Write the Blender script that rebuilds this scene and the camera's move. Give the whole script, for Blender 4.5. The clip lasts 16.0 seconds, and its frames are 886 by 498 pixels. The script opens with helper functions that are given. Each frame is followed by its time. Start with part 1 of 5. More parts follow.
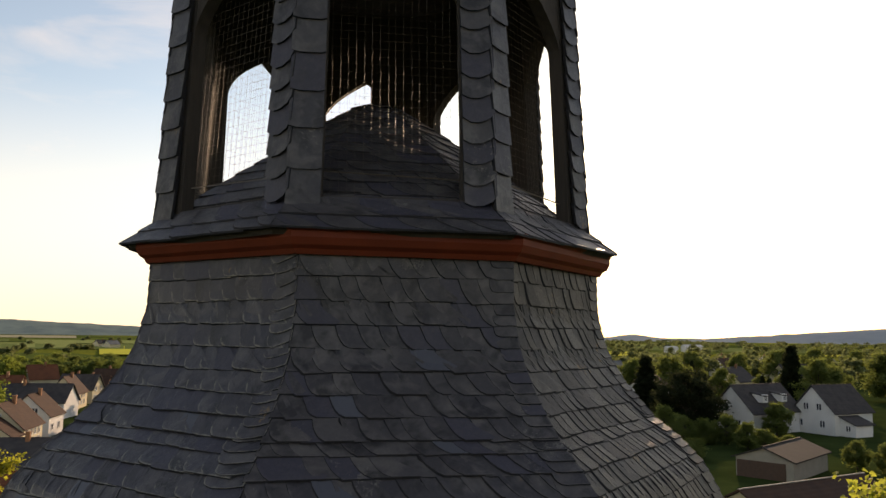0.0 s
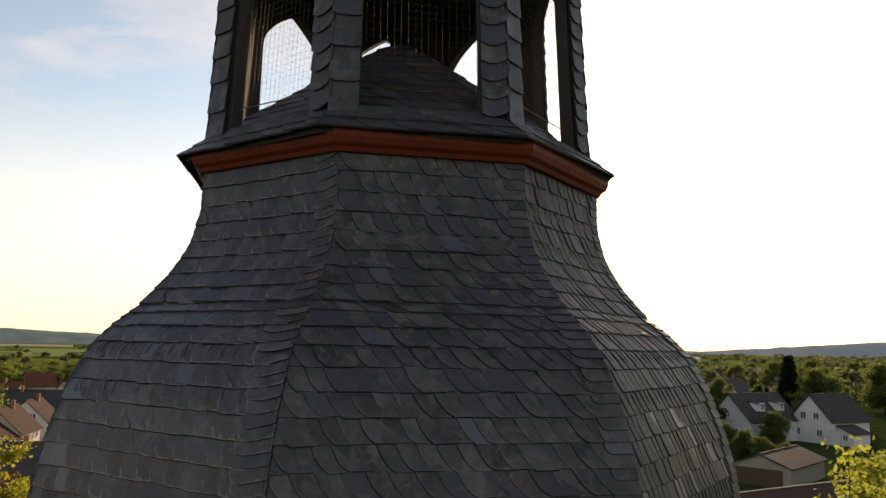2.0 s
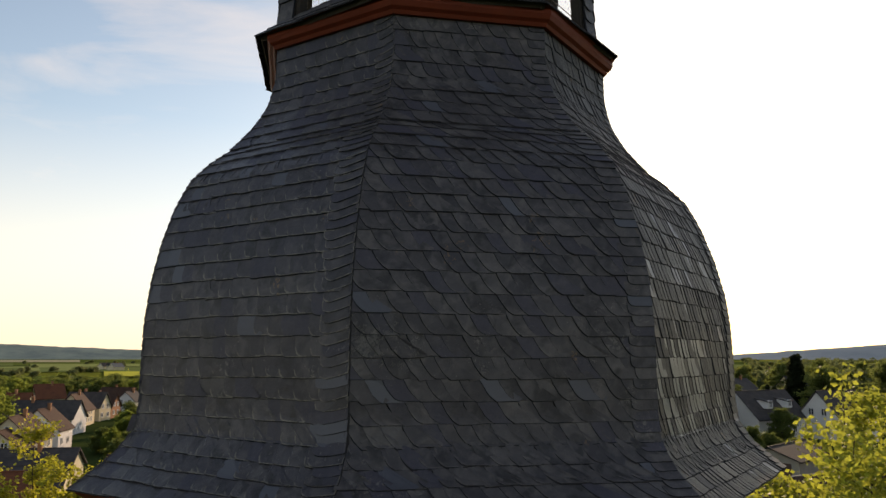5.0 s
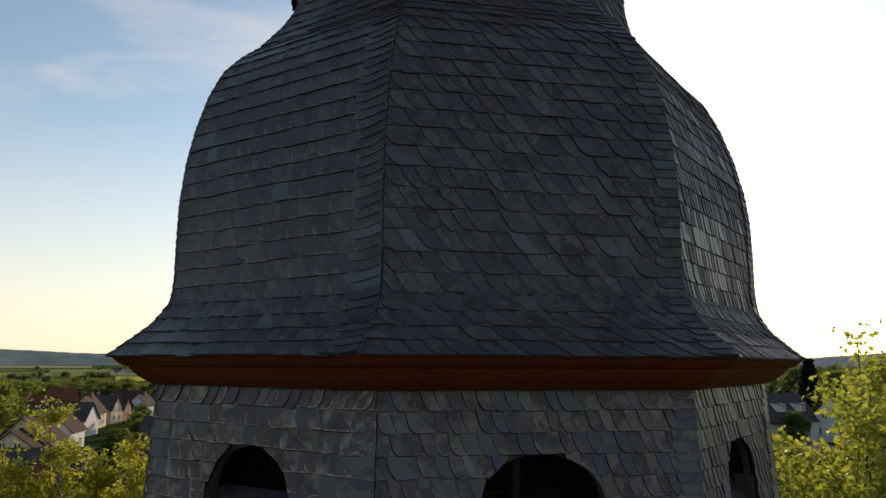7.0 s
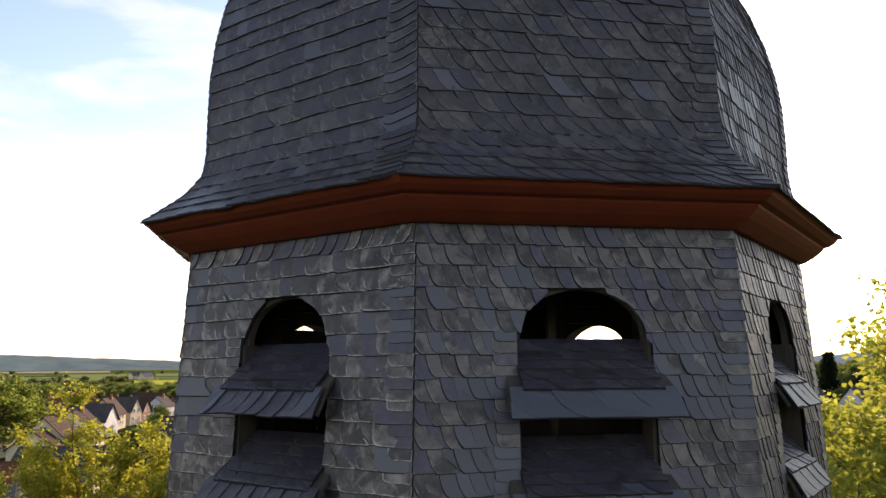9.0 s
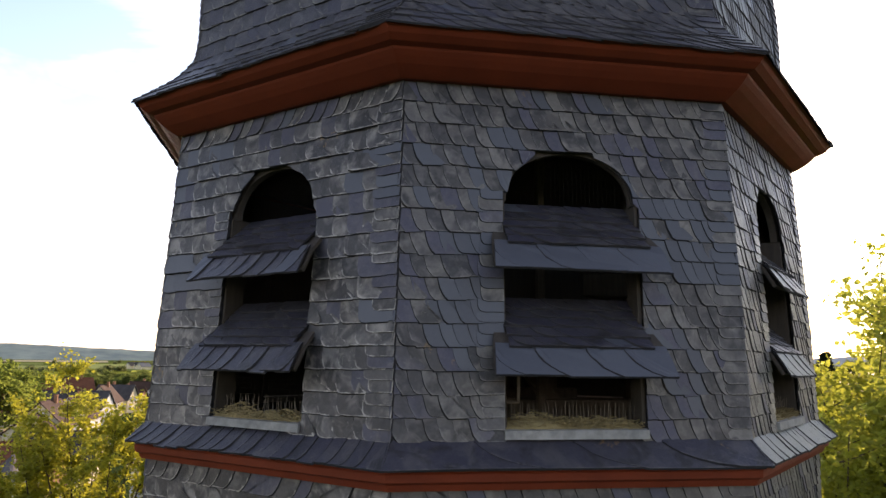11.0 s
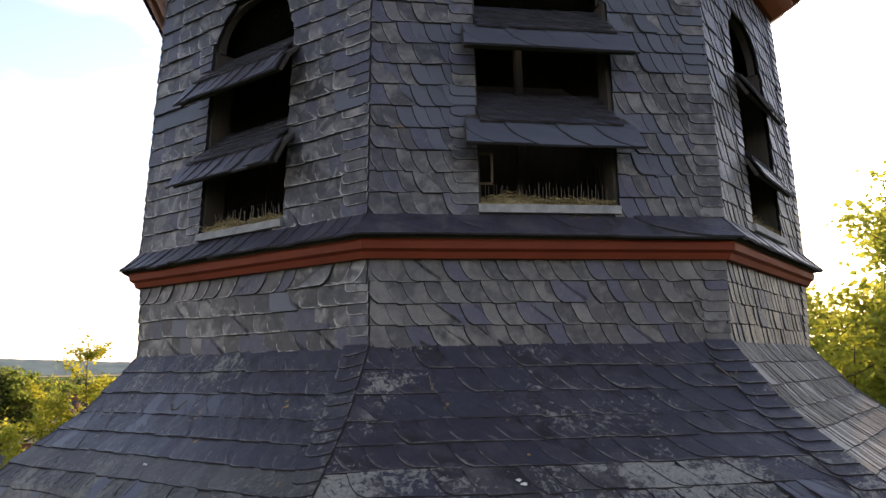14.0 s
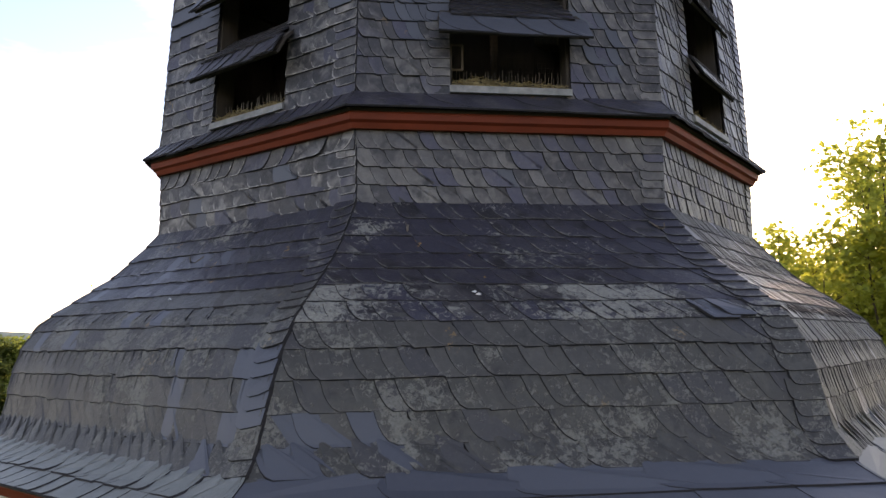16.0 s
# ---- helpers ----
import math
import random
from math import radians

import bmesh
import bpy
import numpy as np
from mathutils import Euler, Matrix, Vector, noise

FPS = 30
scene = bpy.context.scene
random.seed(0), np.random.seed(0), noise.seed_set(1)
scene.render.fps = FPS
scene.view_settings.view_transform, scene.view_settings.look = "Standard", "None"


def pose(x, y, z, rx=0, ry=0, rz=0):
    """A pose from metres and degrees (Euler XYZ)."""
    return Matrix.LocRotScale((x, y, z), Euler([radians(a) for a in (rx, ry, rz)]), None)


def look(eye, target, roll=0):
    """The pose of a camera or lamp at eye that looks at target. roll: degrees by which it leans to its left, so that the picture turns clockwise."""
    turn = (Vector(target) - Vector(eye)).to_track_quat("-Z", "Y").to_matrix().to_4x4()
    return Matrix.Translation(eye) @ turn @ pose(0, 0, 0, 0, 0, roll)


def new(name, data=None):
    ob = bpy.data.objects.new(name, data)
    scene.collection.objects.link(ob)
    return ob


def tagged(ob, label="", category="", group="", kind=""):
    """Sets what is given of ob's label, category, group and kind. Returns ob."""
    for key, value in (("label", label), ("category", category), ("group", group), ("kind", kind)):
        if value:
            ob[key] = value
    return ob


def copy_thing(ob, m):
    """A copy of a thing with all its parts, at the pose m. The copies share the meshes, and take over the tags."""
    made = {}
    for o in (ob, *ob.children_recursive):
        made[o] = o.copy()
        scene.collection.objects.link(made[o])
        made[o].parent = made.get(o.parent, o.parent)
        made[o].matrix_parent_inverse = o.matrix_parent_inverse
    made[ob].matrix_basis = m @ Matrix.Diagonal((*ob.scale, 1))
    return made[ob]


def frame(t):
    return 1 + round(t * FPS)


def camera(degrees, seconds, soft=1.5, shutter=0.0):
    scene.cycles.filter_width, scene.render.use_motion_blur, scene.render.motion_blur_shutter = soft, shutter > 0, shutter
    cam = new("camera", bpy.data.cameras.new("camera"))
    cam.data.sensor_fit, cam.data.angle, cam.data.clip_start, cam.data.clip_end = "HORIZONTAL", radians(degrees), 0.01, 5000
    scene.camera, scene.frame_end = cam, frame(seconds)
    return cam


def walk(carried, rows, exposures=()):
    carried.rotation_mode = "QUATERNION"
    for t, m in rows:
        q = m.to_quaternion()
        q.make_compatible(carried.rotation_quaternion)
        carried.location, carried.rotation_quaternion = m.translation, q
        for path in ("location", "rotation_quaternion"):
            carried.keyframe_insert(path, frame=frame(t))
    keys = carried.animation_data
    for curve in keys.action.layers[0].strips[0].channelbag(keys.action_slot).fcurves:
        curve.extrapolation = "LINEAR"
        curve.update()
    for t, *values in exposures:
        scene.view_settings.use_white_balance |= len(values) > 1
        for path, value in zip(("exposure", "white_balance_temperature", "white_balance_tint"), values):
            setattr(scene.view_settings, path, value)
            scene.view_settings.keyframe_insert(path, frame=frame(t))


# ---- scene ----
cam = camera(60.65, 16.0)
# t, x, y, z, yaw, pitch, roll
PATH = [
    (0.0, -0.653, -5.612, 18.000, -11.67, 6.52, 0.76),
    (0.5, -0.687, -5.651, 17.822, -11.34, 6.58, 0.89),
    (1.0, -0.759, -5.771, 17.626, -10.67, 5.54, 1.36),
    (1.5, -0.825, -5.945, 17.443, -11.56, 7.81, 0.25),
    (2.0, -0.896, -6.128, 17.230, -11.80, 7.36, 1.04),
    (2.5, -0.973, -6.275, 17.011, -12.13, 9.02, 0.59),
    (3.0, -1.068, -6.433, 16.737, -11.77, 8.00, 0.50),
    (3.5, -1.170, -6.612, 16.480, -11.31, 7.56, -0.28),
    (4.0, -1.236, -6.772, 16.227, -11.51, 7.11, 0.43),
    (4.2, -1.256, -6.839, 16.146, -11.62, 8.24, 0.20),
    (6.3, -1.408, -7.014, 15.207, -10.81, 7.82, 0.36),
    (6.5, -1.418, -7.001, 15.103, -10.82, 7.93, 0.65),
    (7.0, -1.449, -6.955, 14.855, -10.69, 8.61, 0.23),
    (7.5, -1.473, -6.925, 14.585, -10.46, 9.19, 0.26),
    (8.0, -1.494, -6.858, 14.340, -10.20, 9.30, 0.35),
    (8.5, -1.527, -6.816, 14.095, -9.61, 8.90, 0.54),
    (9.0, -1.554, -6.760, 13.875, -9.61, 8.73, -0.41),
    (9.5, -1.561, -6.720, 13.653, -9.81, 8.74, -0.66),
    (10.0, -1.524, -6.667, 13.440, -10.08, 8.81, 0.25),
    (10.2, -1.513, -6.645, 13.350, -9.89, 8.23, 1.47),
    (12.3, -1.394, -6.698, 12.567, -9.11, 8.97, -1.10),
    (12.5, -1.403, -6.694, 12.444, -9.24, 8.38, -0.33),
    (13.0, -1.285, -6.728, 12.248, -8.85, 7.92, -0.38),
    (13.5, -1.279, -6.670, 12.048, -8.56, 8.45, -0.90),
    (14.0, -1.226, -6.634, 11.825, -8.51, 8.79, -1.05),
    (14.5, -1.124, -6.601, 11.650, -8.74, 7.57, -0.36),
    (15.0, -1.074, -6.664, 11.421, -8.51, 7.48, 0.75),
    (15.5, -1.099, -6.928, 11.207, -7.62, 7.39, -0.01),
    (16.0, -1.145, -7.326, 11.041, -8.05, 7.01, -0.75),
]
walk(cam, [(t, pose(x, y, z, 90 + p, 0, w) @ pose(0, 0, 0, 0, 0, r)) for t, x, y, z, w, p, r in PATH],
     [(0, 0.15, 8800, 29), (4, 0.18, 8800, 29), (6.5, -0.22, 7350, 22), (7, -0.22, 7350, 22), (8, 0.30, 7550, 29), (9, 0.76, 7600, 33), (10, 0.93, 7600, 33), (12.5, 1.08, 7700, 36), (16, 1.14, 7750, 36)])

# ---- world, sun ----
SUN_AZ, SUN_EL = 30.2, 14.3          # degrees from +y towards +x, above the horizon
world = bpy.data.worlds.new("world")
scene.world = world
world.use_nodes = True
wt = world.node_tree
for nd in list(wt.nodes):
    wt.nodes.remove(nd)


def wnode(kind, **kw):
    nd = wt.nodes.new(kind)
    for key, value in kw.items():
        nd.inputs[key].default_value = value
    return nd


sky = wt.nodes.new("ShaderNodeTexSky")
sky.sky_type = "NISHITA"
sky.sun_disc = False
sky.sun_elevation, sky.sun_rotation = radians(SUN_EL), radians(SUN_AZ)
sky.air_density, sky.dust_density, sky.ozone_density = 1.0, 0.55, 0.6
tc = wt.nodes.new("ShaderNodeTexCoord")
mp = wnode("ShaderNodeMapping", Scale=(1.6, 1.6, 7.0), Rotation=(0.12, 0.05, 0.6))
cl = wnode("ShaderNodeTexNoise", Scale=1.7, Detail=7.0, Roughness=0.55, Distortion=0.6)
cr = wt.nodes.new("ShaderNodeMapRange")
cr.inputs["From Min"].default_value, cr.inputs["From Max"].default_value = 0.50, 0.92
cr.inputs["To Min"].default_value, cr.inputs["To Max"].default_value = 0.02, 0.58
mixc = wt.nodes.new("ShaderNodeMix")
mixc.data_type = "RGBA"
mixc.inputs["B"].default_value = (8.7, 8.4, 7.5, 1)
bg = wnode("ShaderNodeBackground", Strength=0.13)
wo = wt.nodes.new("ShaderNodeOutputWorld")
wt.links.new(tc.outputs["Generated"], mp.inputs["Vector"])
wt.links.new(mp.outputs["Vector"], cl.inputs["Vector"])
wt.links.new(cl.outputs["Fac"], cr.inputs["Value"])
sx = wt.nodes.new("ShaderNodeSeparateXYZ")
hz = wt.nodes.new("ShaderNodeMapRange")
hz.inputs["From Min"].default_value, hz.inputs["From Max"].default_value = -0.02, 0.30
hz.inputs["To Min"].default_value, hz.inputs["To Max"].default_value = 0.72, 0.0
mxm = wt.nodes.new("ShaderNodeMath")
mxm.operation = "MAXIMUM"
wt.links.new(tc.outputs["Generated"], sx.inputs[0])
wt.links.new(sx.outputs["Z"], hz.inputs["Value"])
wt.links.new(hz.outputs["Result"], mxm.inputs[0])
wt.links.new(cr.outputs["Result"], mxm.inputs[1])
wt.links.new(mxm.outputs[0], mixc.inputs["Factor"])
tint = wt.nodes.new("ShaderNodeMix")
tint.data_type, tint.blend_type = "RGBA", "MULTIPLY"
tint.inputs["Factor"].default_value = 1.0
tint.inputs["B"].default_value = (1.03, 1.30, 1.42, 1)
wt.links.new(sky.outputs["Color"], tint.inputs["A"])
wt.links.new(tint.outputs["Result"], mixc.inputs["A"])
wt.links.new(mixc.outputs["Result"], bg.inputs["Color"])
wt.links.new(bg.outputs["Background"], wo.inputs["Surface"])

sun = new("sun", bpy.data.lights.new("sun", "SUN"))
sun.data.energy, sun.data.angle, sun.data.color = 3.6, radians(0.6), (1.0, 0.86, 0.66)
sd = Vector((math.sin(radians(SUN_AZ)) * math.cos(radians(SUN_EL)), math.cos(radians(SUN_AZ)) * math.cos(radians(SUN_EL)), math.sin(radians(SUN_EL))))
sun.matrix_world = look(sd * 60, (0, 0, 0))

# ---- materials ----


class Mat:
    """A small builder of node materials."""

    def __init__(self, name, rough=0.7, metal=0.0, spec=0.5):
        self.m = bpy.data.materials.new(name)
        self.m.use_nodes = True
        self.t = self.m.node_tree
        self.b = self.t.nodes["Principled BSDF"]
        self.out = self.t.nodes["Material Output"]
        self.b.inputs["Roughness"].default_value = rough
        self.b.inputs["Metallic"].default_value = metal
        self.b.inputs["Specular IOR Level"].default_value = spec
        self.pos = self.t.nodes.new("ShaderNodeNewGeometry").outputs["Position"]

    def link(self, a, b):
        self.t.links.new(a, b)

    def noise(self, scale, detail=4.0, rough=0.6, vec=None, stretch=None, dist=0.0):
        n = self.t.nodes.new("ShaderNodeTexNoise")
        n.inputs["Scale"].default_value, n.inputs["Detail"].default_value = scale, detail
        n.inputs["Roughness"].default_value, n.inputs["Distortion"].default_value = rough, dist
        v = vec or self.pos
        if stretch:
            mpn = self.t.nodes.new("ShaderNodeMapping")
            mpn.inputs["Scale"].default_value = stretch
            self.link(v, mpn.inputs["Vector"])
            v = mpn.outputs["Vector"]
        self.link(v, n.inputs["Vector"])
        return n.outputs["Fac"]

    def remap(self, v, a, b, c=0.0, d=1.0):
        n = self.t.nodes.new("ShaderNodeMapRange")
        for i, x in zip((1, 2, 3, 4), (a, b, c, d)):
            n.inputs[i].default_value = x
        self.link(v, n.inputs[0])
        return n.outputs[0]

    def math(self, op, a, b):
        n = self.t.nodes.new("ShaderNodeMath")
        n.operation = op
        for i, x in enumerate((a, b)):
            if isinstance(x, (int, float)):
                n.inputs[i].default_value = x
            else:
                self.link(x, n.inputs[i])
        return n.outputs[0]

    def mix(self, fac, a, b, blend="MIX"):
        n = self.t.nodes.new("ShaderNodeMix")
        n.data_type, n.blend_type = "RGBA", blend
        for key, x in (("Factor", fac), ("A", a), ("B", b)):
            s = n.inputs[key] if key == "Factor" else [i for i in n.inputs if i.name == key and i.type == "RGBA"][0]
            if isinstance(x, (int, float)):
                s.default_value = x
            elif isinstance(x, tuple):
                s.default_value = (*x, 1.0) if len(x) == 3 else x
            else:
                self.link(x, s)
        return [o for o in n.outputs if o.type == "RGBA"][0]

    def ramp(self, fac, stops):
        n = self.t.nodes.new("ShaderNodeValToRGB")
        e = n.color_ramp.elements
        while len(e) < len(stops):
            e.new(0.5)
        for el, (p, c) in zip(e, stops):
            el.position, el.color = p, (*c, 1.0)
        self.link(fac, n.inputs["Fac"])
        return n.outputs["Color"]

    def random(self):
        """One value for each piece, for objects of their own and for loose parts of one mesh."""
        a = self.t.nodes.new("ShaderNodeObjectInfo").outputs["Random"]
        b = self.t.nodes.new("ShaderNodeNewGeometry").outputs["Random Per Island"]
        return self.math("FRACT", self.math("ADD", a, b), 0.0)

    def bump(self, h, dist=0.004, strength=0.6):
        n = self.t.nodes.new("ShaderNodeBump")
        n.inputs["Distance"].default_value, n.inputs["Strength"].default_value = dist, strength
        self.link(h, n.inputs["Height"])
        self.link(n.outputs["Normal"], self.b.inputs["Normal"])

    def color(self, c):
        if isinstance(c, tuple):
            self.b.inputs["Base Color"].default_value = (*c, 1.0)
        else:
            self.link(c, self.b.inputs["Base Color"])
        return self


def slate_material(name, lichen=0.35, tone=1.0, wear=0.5, blue=0.0, rim=(0.34, 0.318, 0.288), cover=0.5, strong=0.45, grime=0.52, pale=0.6, smear=(0.30, 0.277, 0.25), cold=(0.074, 0.071, 0.106), dull=0.0):
    """Weathered slate: a tone and soft blotches of its own for each piece, pale crusty rims, grime and crusts of lichen."""
    k = Mat(name, 0.5, 0.0, 0.4)
    t = tone
    rnd = k.random()
    old = [(0.0, (0.078, 0.077, 0.116)), (0.17, (0.098, 0.096, 0.136)), (0.19, (0.128, 0.118, 0.109)), (0.36, (0.060, 0.055, 0.056)), (0.52, (0.200, 0.186, 0.170)),
           (0.68, (0.104, 0.096, 0.089)), (0.84, (0.048, 0.044, 0.049)), (1.0, (0.162, 0.151, 0.142))]
    base = k.ramp(rnd, [(p, tuple(t * (c + (d - c) * blue) for c, d in zip(q, cold))) for p, q in old])
    # each piece is cut from another stone
    off = k.t.nodes.new("ShaderNodeVectorMath")
    off.operation = "ADD"
    cmb = k.t.nodes.new("ShaderNodeCombineXYZ")
    for q, m in enumerate((37.0, 61.0, 23.0)):
        k.link(k.math("MULTIPLY", rnd, m), cmb.inputs[q])
    k.link(k.pos, off.inputs[0])
    k.link(cmb.outputs[0], off.inputs[1])
    own = off.outputs[0]
    n1 = k.noise(7.0, 3, 0.55, vec=own, dist=0.6)
    n2 = k.noise(70.0, 6, 0.75)
    aged = k.remap(rnd, 0.15, 0.21, 0.15, 1.0)
    c = k.mix(k.math("MULTIPLY", k.remap(n1, 0.47, 0.66, 0.0, pale), aged), base, tuple(v * t for v in smear))
    c = k.mix(k.math("MULTIPLY", k.remap(k.noise(5.5, 3, 0.6, vec=own, dist=0.5), grime, grime + 0.12, 0.0, 0.88), aged), c, (0.036 * t, 0.034 * t, 0.035 * t))
    c = k.mix(k.remap(n2, 0.40, 0.66, 0.0, 0.42), c, k.mix(0.6, c, (0.026, 0.025, 0.029)))
    c = k.mix(k.remap(k.noise(22.0, 5, 0.7), 0.50, 0.70, 0.0, 0.35), c, k.mix(0.5, c, (0.27 * t, 0.26 * t, 0.225 * t)))
    stain = k.remap(k.noise(2.2, 5, 0.65, dist=0.5), 0.50, 0.66, 0.0, 0.45)
    c = k.mix(stain, c, k.mix(0.7, c, (0.030, 0.028, 0.031)))
    uv = k.t.nodes.new("ShaderNodeUVMap")
    sep = k.t.nodes.new("ShaderNodeSeparateXYZ")
    k.link(uv.outputs["UV"], sep.inputs[0])
    n3 = k.noise(17.0, 5, 0.7)
    # crust along the free rim of a piece
    edge = k.remap(sep.outputs["X"], 0.1, 0.95, 0.30, 0.0)
    edge = k.remap(k.math("ADD", edge, k.math("MULTIPLY", n3, 0.9)), 0.62, 0.80, 0.0, strong)
    edge = k.math("MULTIPLY", edge, k.remap(sep.outputs["X"], 0.5, 1.0, 1.0, 0.0))
    edge = k.math("MULTIPLY", edge, k.remap(k.noise(1.9, 4, 0.6), 0.60 - 0.4 * wear, 0.72 - 0.4 * wear, 0.1, 1.0))
    edge = k.math("MULTIPLY", edge, k.remap(rnd, 0.14, 0.22, 0.12, 1.0))
    c = k.mix(edge, c, tuple(v * t for v in rim))
    # crusts of lichen, in patches with sharp ragged borders
    lo = 0.74 - 0.42 * cover
    zone = k.remap(k.noise(1.5, 5, 0.7, dist=0.3), lo - 0.14, lo + 0.14, -0.16, 0.12)
    crust = k.remap(k.math("ADD", zone, k.noise(30.0, 8, 0.82, dist=0.5)), 0.535, 0.56, 0.0, 0.85 * min(1.0, 1.5 * lichen))
    tint = k.mix(k.remap(n2, 0.35, 0.65), (0.31, 0.305, 0.26), (0.16, 0.157, 0.137))
    c = k.mix(crust, c, tint)
    org = k.math("MULTIPLY", k.remap(k.noise(3.3, 2, 0.5), 0.68, 0.70), k.remap(k.noise(30.0, 4, 0.7), 0.56, 0.60, 0.0, lichen))
    c = k.mix(org, c, (0.36, 0.20, 0.05))
    k.color(c)
    k.link(k.math("ADD", k.math("SUBTRACT", k.remap(n2, 0.2, 0.8, 0.38 + dull, 0.58 + dull), k.math("MULTIPLY", rnd, 0.14)), k.math("MULTIPLY", crust, 0.3)), k.b.inputs["Roughness"])
    k.bump(k.math("ADD", k.math("MULTIPLY", n2, 0.7), k.math("ADD", k.math("MULTIPLY", n1, 2.5), crust)), 0.005, 0.6)
    return k.m


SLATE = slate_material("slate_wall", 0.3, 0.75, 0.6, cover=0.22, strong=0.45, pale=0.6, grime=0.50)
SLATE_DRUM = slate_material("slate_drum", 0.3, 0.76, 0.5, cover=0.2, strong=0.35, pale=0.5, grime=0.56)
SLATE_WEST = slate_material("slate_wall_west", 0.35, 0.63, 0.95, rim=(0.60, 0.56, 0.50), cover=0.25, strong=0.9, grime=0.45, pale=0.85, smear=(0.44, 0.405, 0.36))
# southeast walls: lichen and painted-in grazing sunlight both lighten this tone
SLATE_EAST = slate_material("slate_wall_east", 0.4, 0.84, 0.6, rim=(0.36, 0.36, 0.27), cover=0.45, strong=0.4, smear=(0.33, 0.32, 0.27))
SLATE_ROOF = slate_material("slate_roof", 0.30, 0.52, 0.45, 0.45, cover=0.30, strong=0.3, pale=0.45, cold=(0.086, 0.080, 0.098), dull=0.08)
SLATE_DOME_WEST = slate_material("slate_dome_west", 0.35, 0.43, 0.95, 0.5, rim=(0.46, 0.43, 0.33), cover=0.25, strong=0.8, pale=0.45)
SLATE_DARK = slate_material("slate_dark", 0.95, 0.36, 0.8, 0.9, rim=(0.55, 0.54, 0.47), cover=0.36, strong=0.7, pale=0.25)
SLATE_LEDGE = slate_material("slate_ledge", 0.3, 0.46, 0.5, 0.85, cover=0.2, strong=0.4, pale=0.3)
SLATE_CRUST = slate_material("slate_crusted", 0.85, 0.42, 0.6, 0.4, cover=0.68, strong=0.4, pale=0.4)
OLIVE = (0.108, 0.105, 0.086)
SLATE_SKIRT = slate_material("slate_skirt", 0.40, 0.50, 0.5, 0.62, cover=0.50, strong=0.3, pale=0.40, grime=0.58, smear=(0.20, 0.197, 0.160), cold=OLIVE, dull=0.08)
SLATE_SKIRT_EAST = slate_material("slate_skirt_east", 0.35, 0.40, 0.5, 0.70, cover=0.35, strong=0.3, pale=0.4, grime=0.60, smear=(0.22, 0.215, 0.150), cold=(0.125, 0.120, 0.082), dull=0.14)
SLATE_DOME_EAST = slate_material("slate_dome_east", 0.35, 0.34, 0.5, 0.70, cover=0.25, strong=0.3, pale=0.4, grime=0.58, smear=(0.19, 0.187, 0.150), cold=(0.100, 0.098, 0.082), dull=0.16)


def new_slate():
    k = Mat("slate_new", 0.42)
    rnd = k.random()
    n = k.noise(30.0, 5, 0.7)
    c = k.mix(rnd, (0.050, 0.055, 0.069), (0.071, 0.078, 0.093))
    c = k.mix(k.remap(n, 0.4, 0.75, 0, 0.3), c, (0.085, 0.092, 0.108))
    k.color(c)
    k.bump(n, 0.002, 0.5)
    return k.m


SLATE_NEW = new_slate()


def simple(name, a, b, scale=8.0, rough=0.75, stretch=None, bump=0.004, spec=0.4, fine=60.0):
    """Two tones over a coarse and a fine grain."""
    k = Mat(name, rough, 0.0, spec)
    n1 = k.noise(scale, 5, 0.6, stretch=stretch)
    n2 = k.noise(fine, 4, 0.7, stretch=stretch)
    c = k.mix(k.remap(n1, 0.3, 0.7), a, b)
    c = k.mix(k.remap(n2, 0.35, 0.8, 0, 0.45), c, tuple(v * 0.55 for v in a))
    k.color(c)
    k.bump(n2, bump, 0.5)
    return k.m


# holds grime and, painted in, the shadow gaps between slates
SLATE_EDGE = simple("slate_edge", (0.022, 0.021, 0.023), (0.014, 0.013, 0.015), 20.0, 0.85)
# pale slates of the west eaves; on the southeast the paleness is painted sky sheen
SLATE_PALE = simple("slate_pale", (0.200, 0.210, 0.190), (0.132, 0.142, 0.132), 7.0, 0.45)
SILL_SLATE = simple("slate_sill", (0.33, 0.325, 0.30), (0.16, 0.157, 0.15), 14.0, 0.7)
NET_WIRE = simple("net_wire", (0.045, 0.038, 0.03), (0.03, 0.025, 0.02), 30.0, 0.7)
RED = simple("red_paint", (0.215, 0.038, 0.015), (0.155, 0.028, 0.012), 3.0, 0.6, bump=0.002, spec=0.2, fine=90.0)
DARK_WOOD = simple("dark_wood", (0.066, 0.053, 0.042), (0.042, 0.034, 0.028), 6.0, 0.85, (6, 6, 0.6))
BEAM_WOOD = simple("beam_wood", (0.16, 0.12, 0.085), (0.09, 0.066, 0.048), 6.0, 0.8, (6, 6, 0.6))
PLASTER_WALL = simple("plaster_wall", (0.62, 0.58, 0.48), (0.50, 0.46, 0.38), 1.2, 0.9)
STRAW = simple("straw", (0.34, 0.26, 0.12), (0.20, 0.15, 0.07), 20.0, 0.9)
IRON = simple("wire_iron", (0.16, 0.13, 0.10), (0.10, 0.08, 0.06), 30.0, 0.55)
BARK = simple("bark", (0.085, 0.068, 0.05), (0.05, 0.04, 0.03), 9.0, 0.9, (3, 3, 0.7), 0.01)


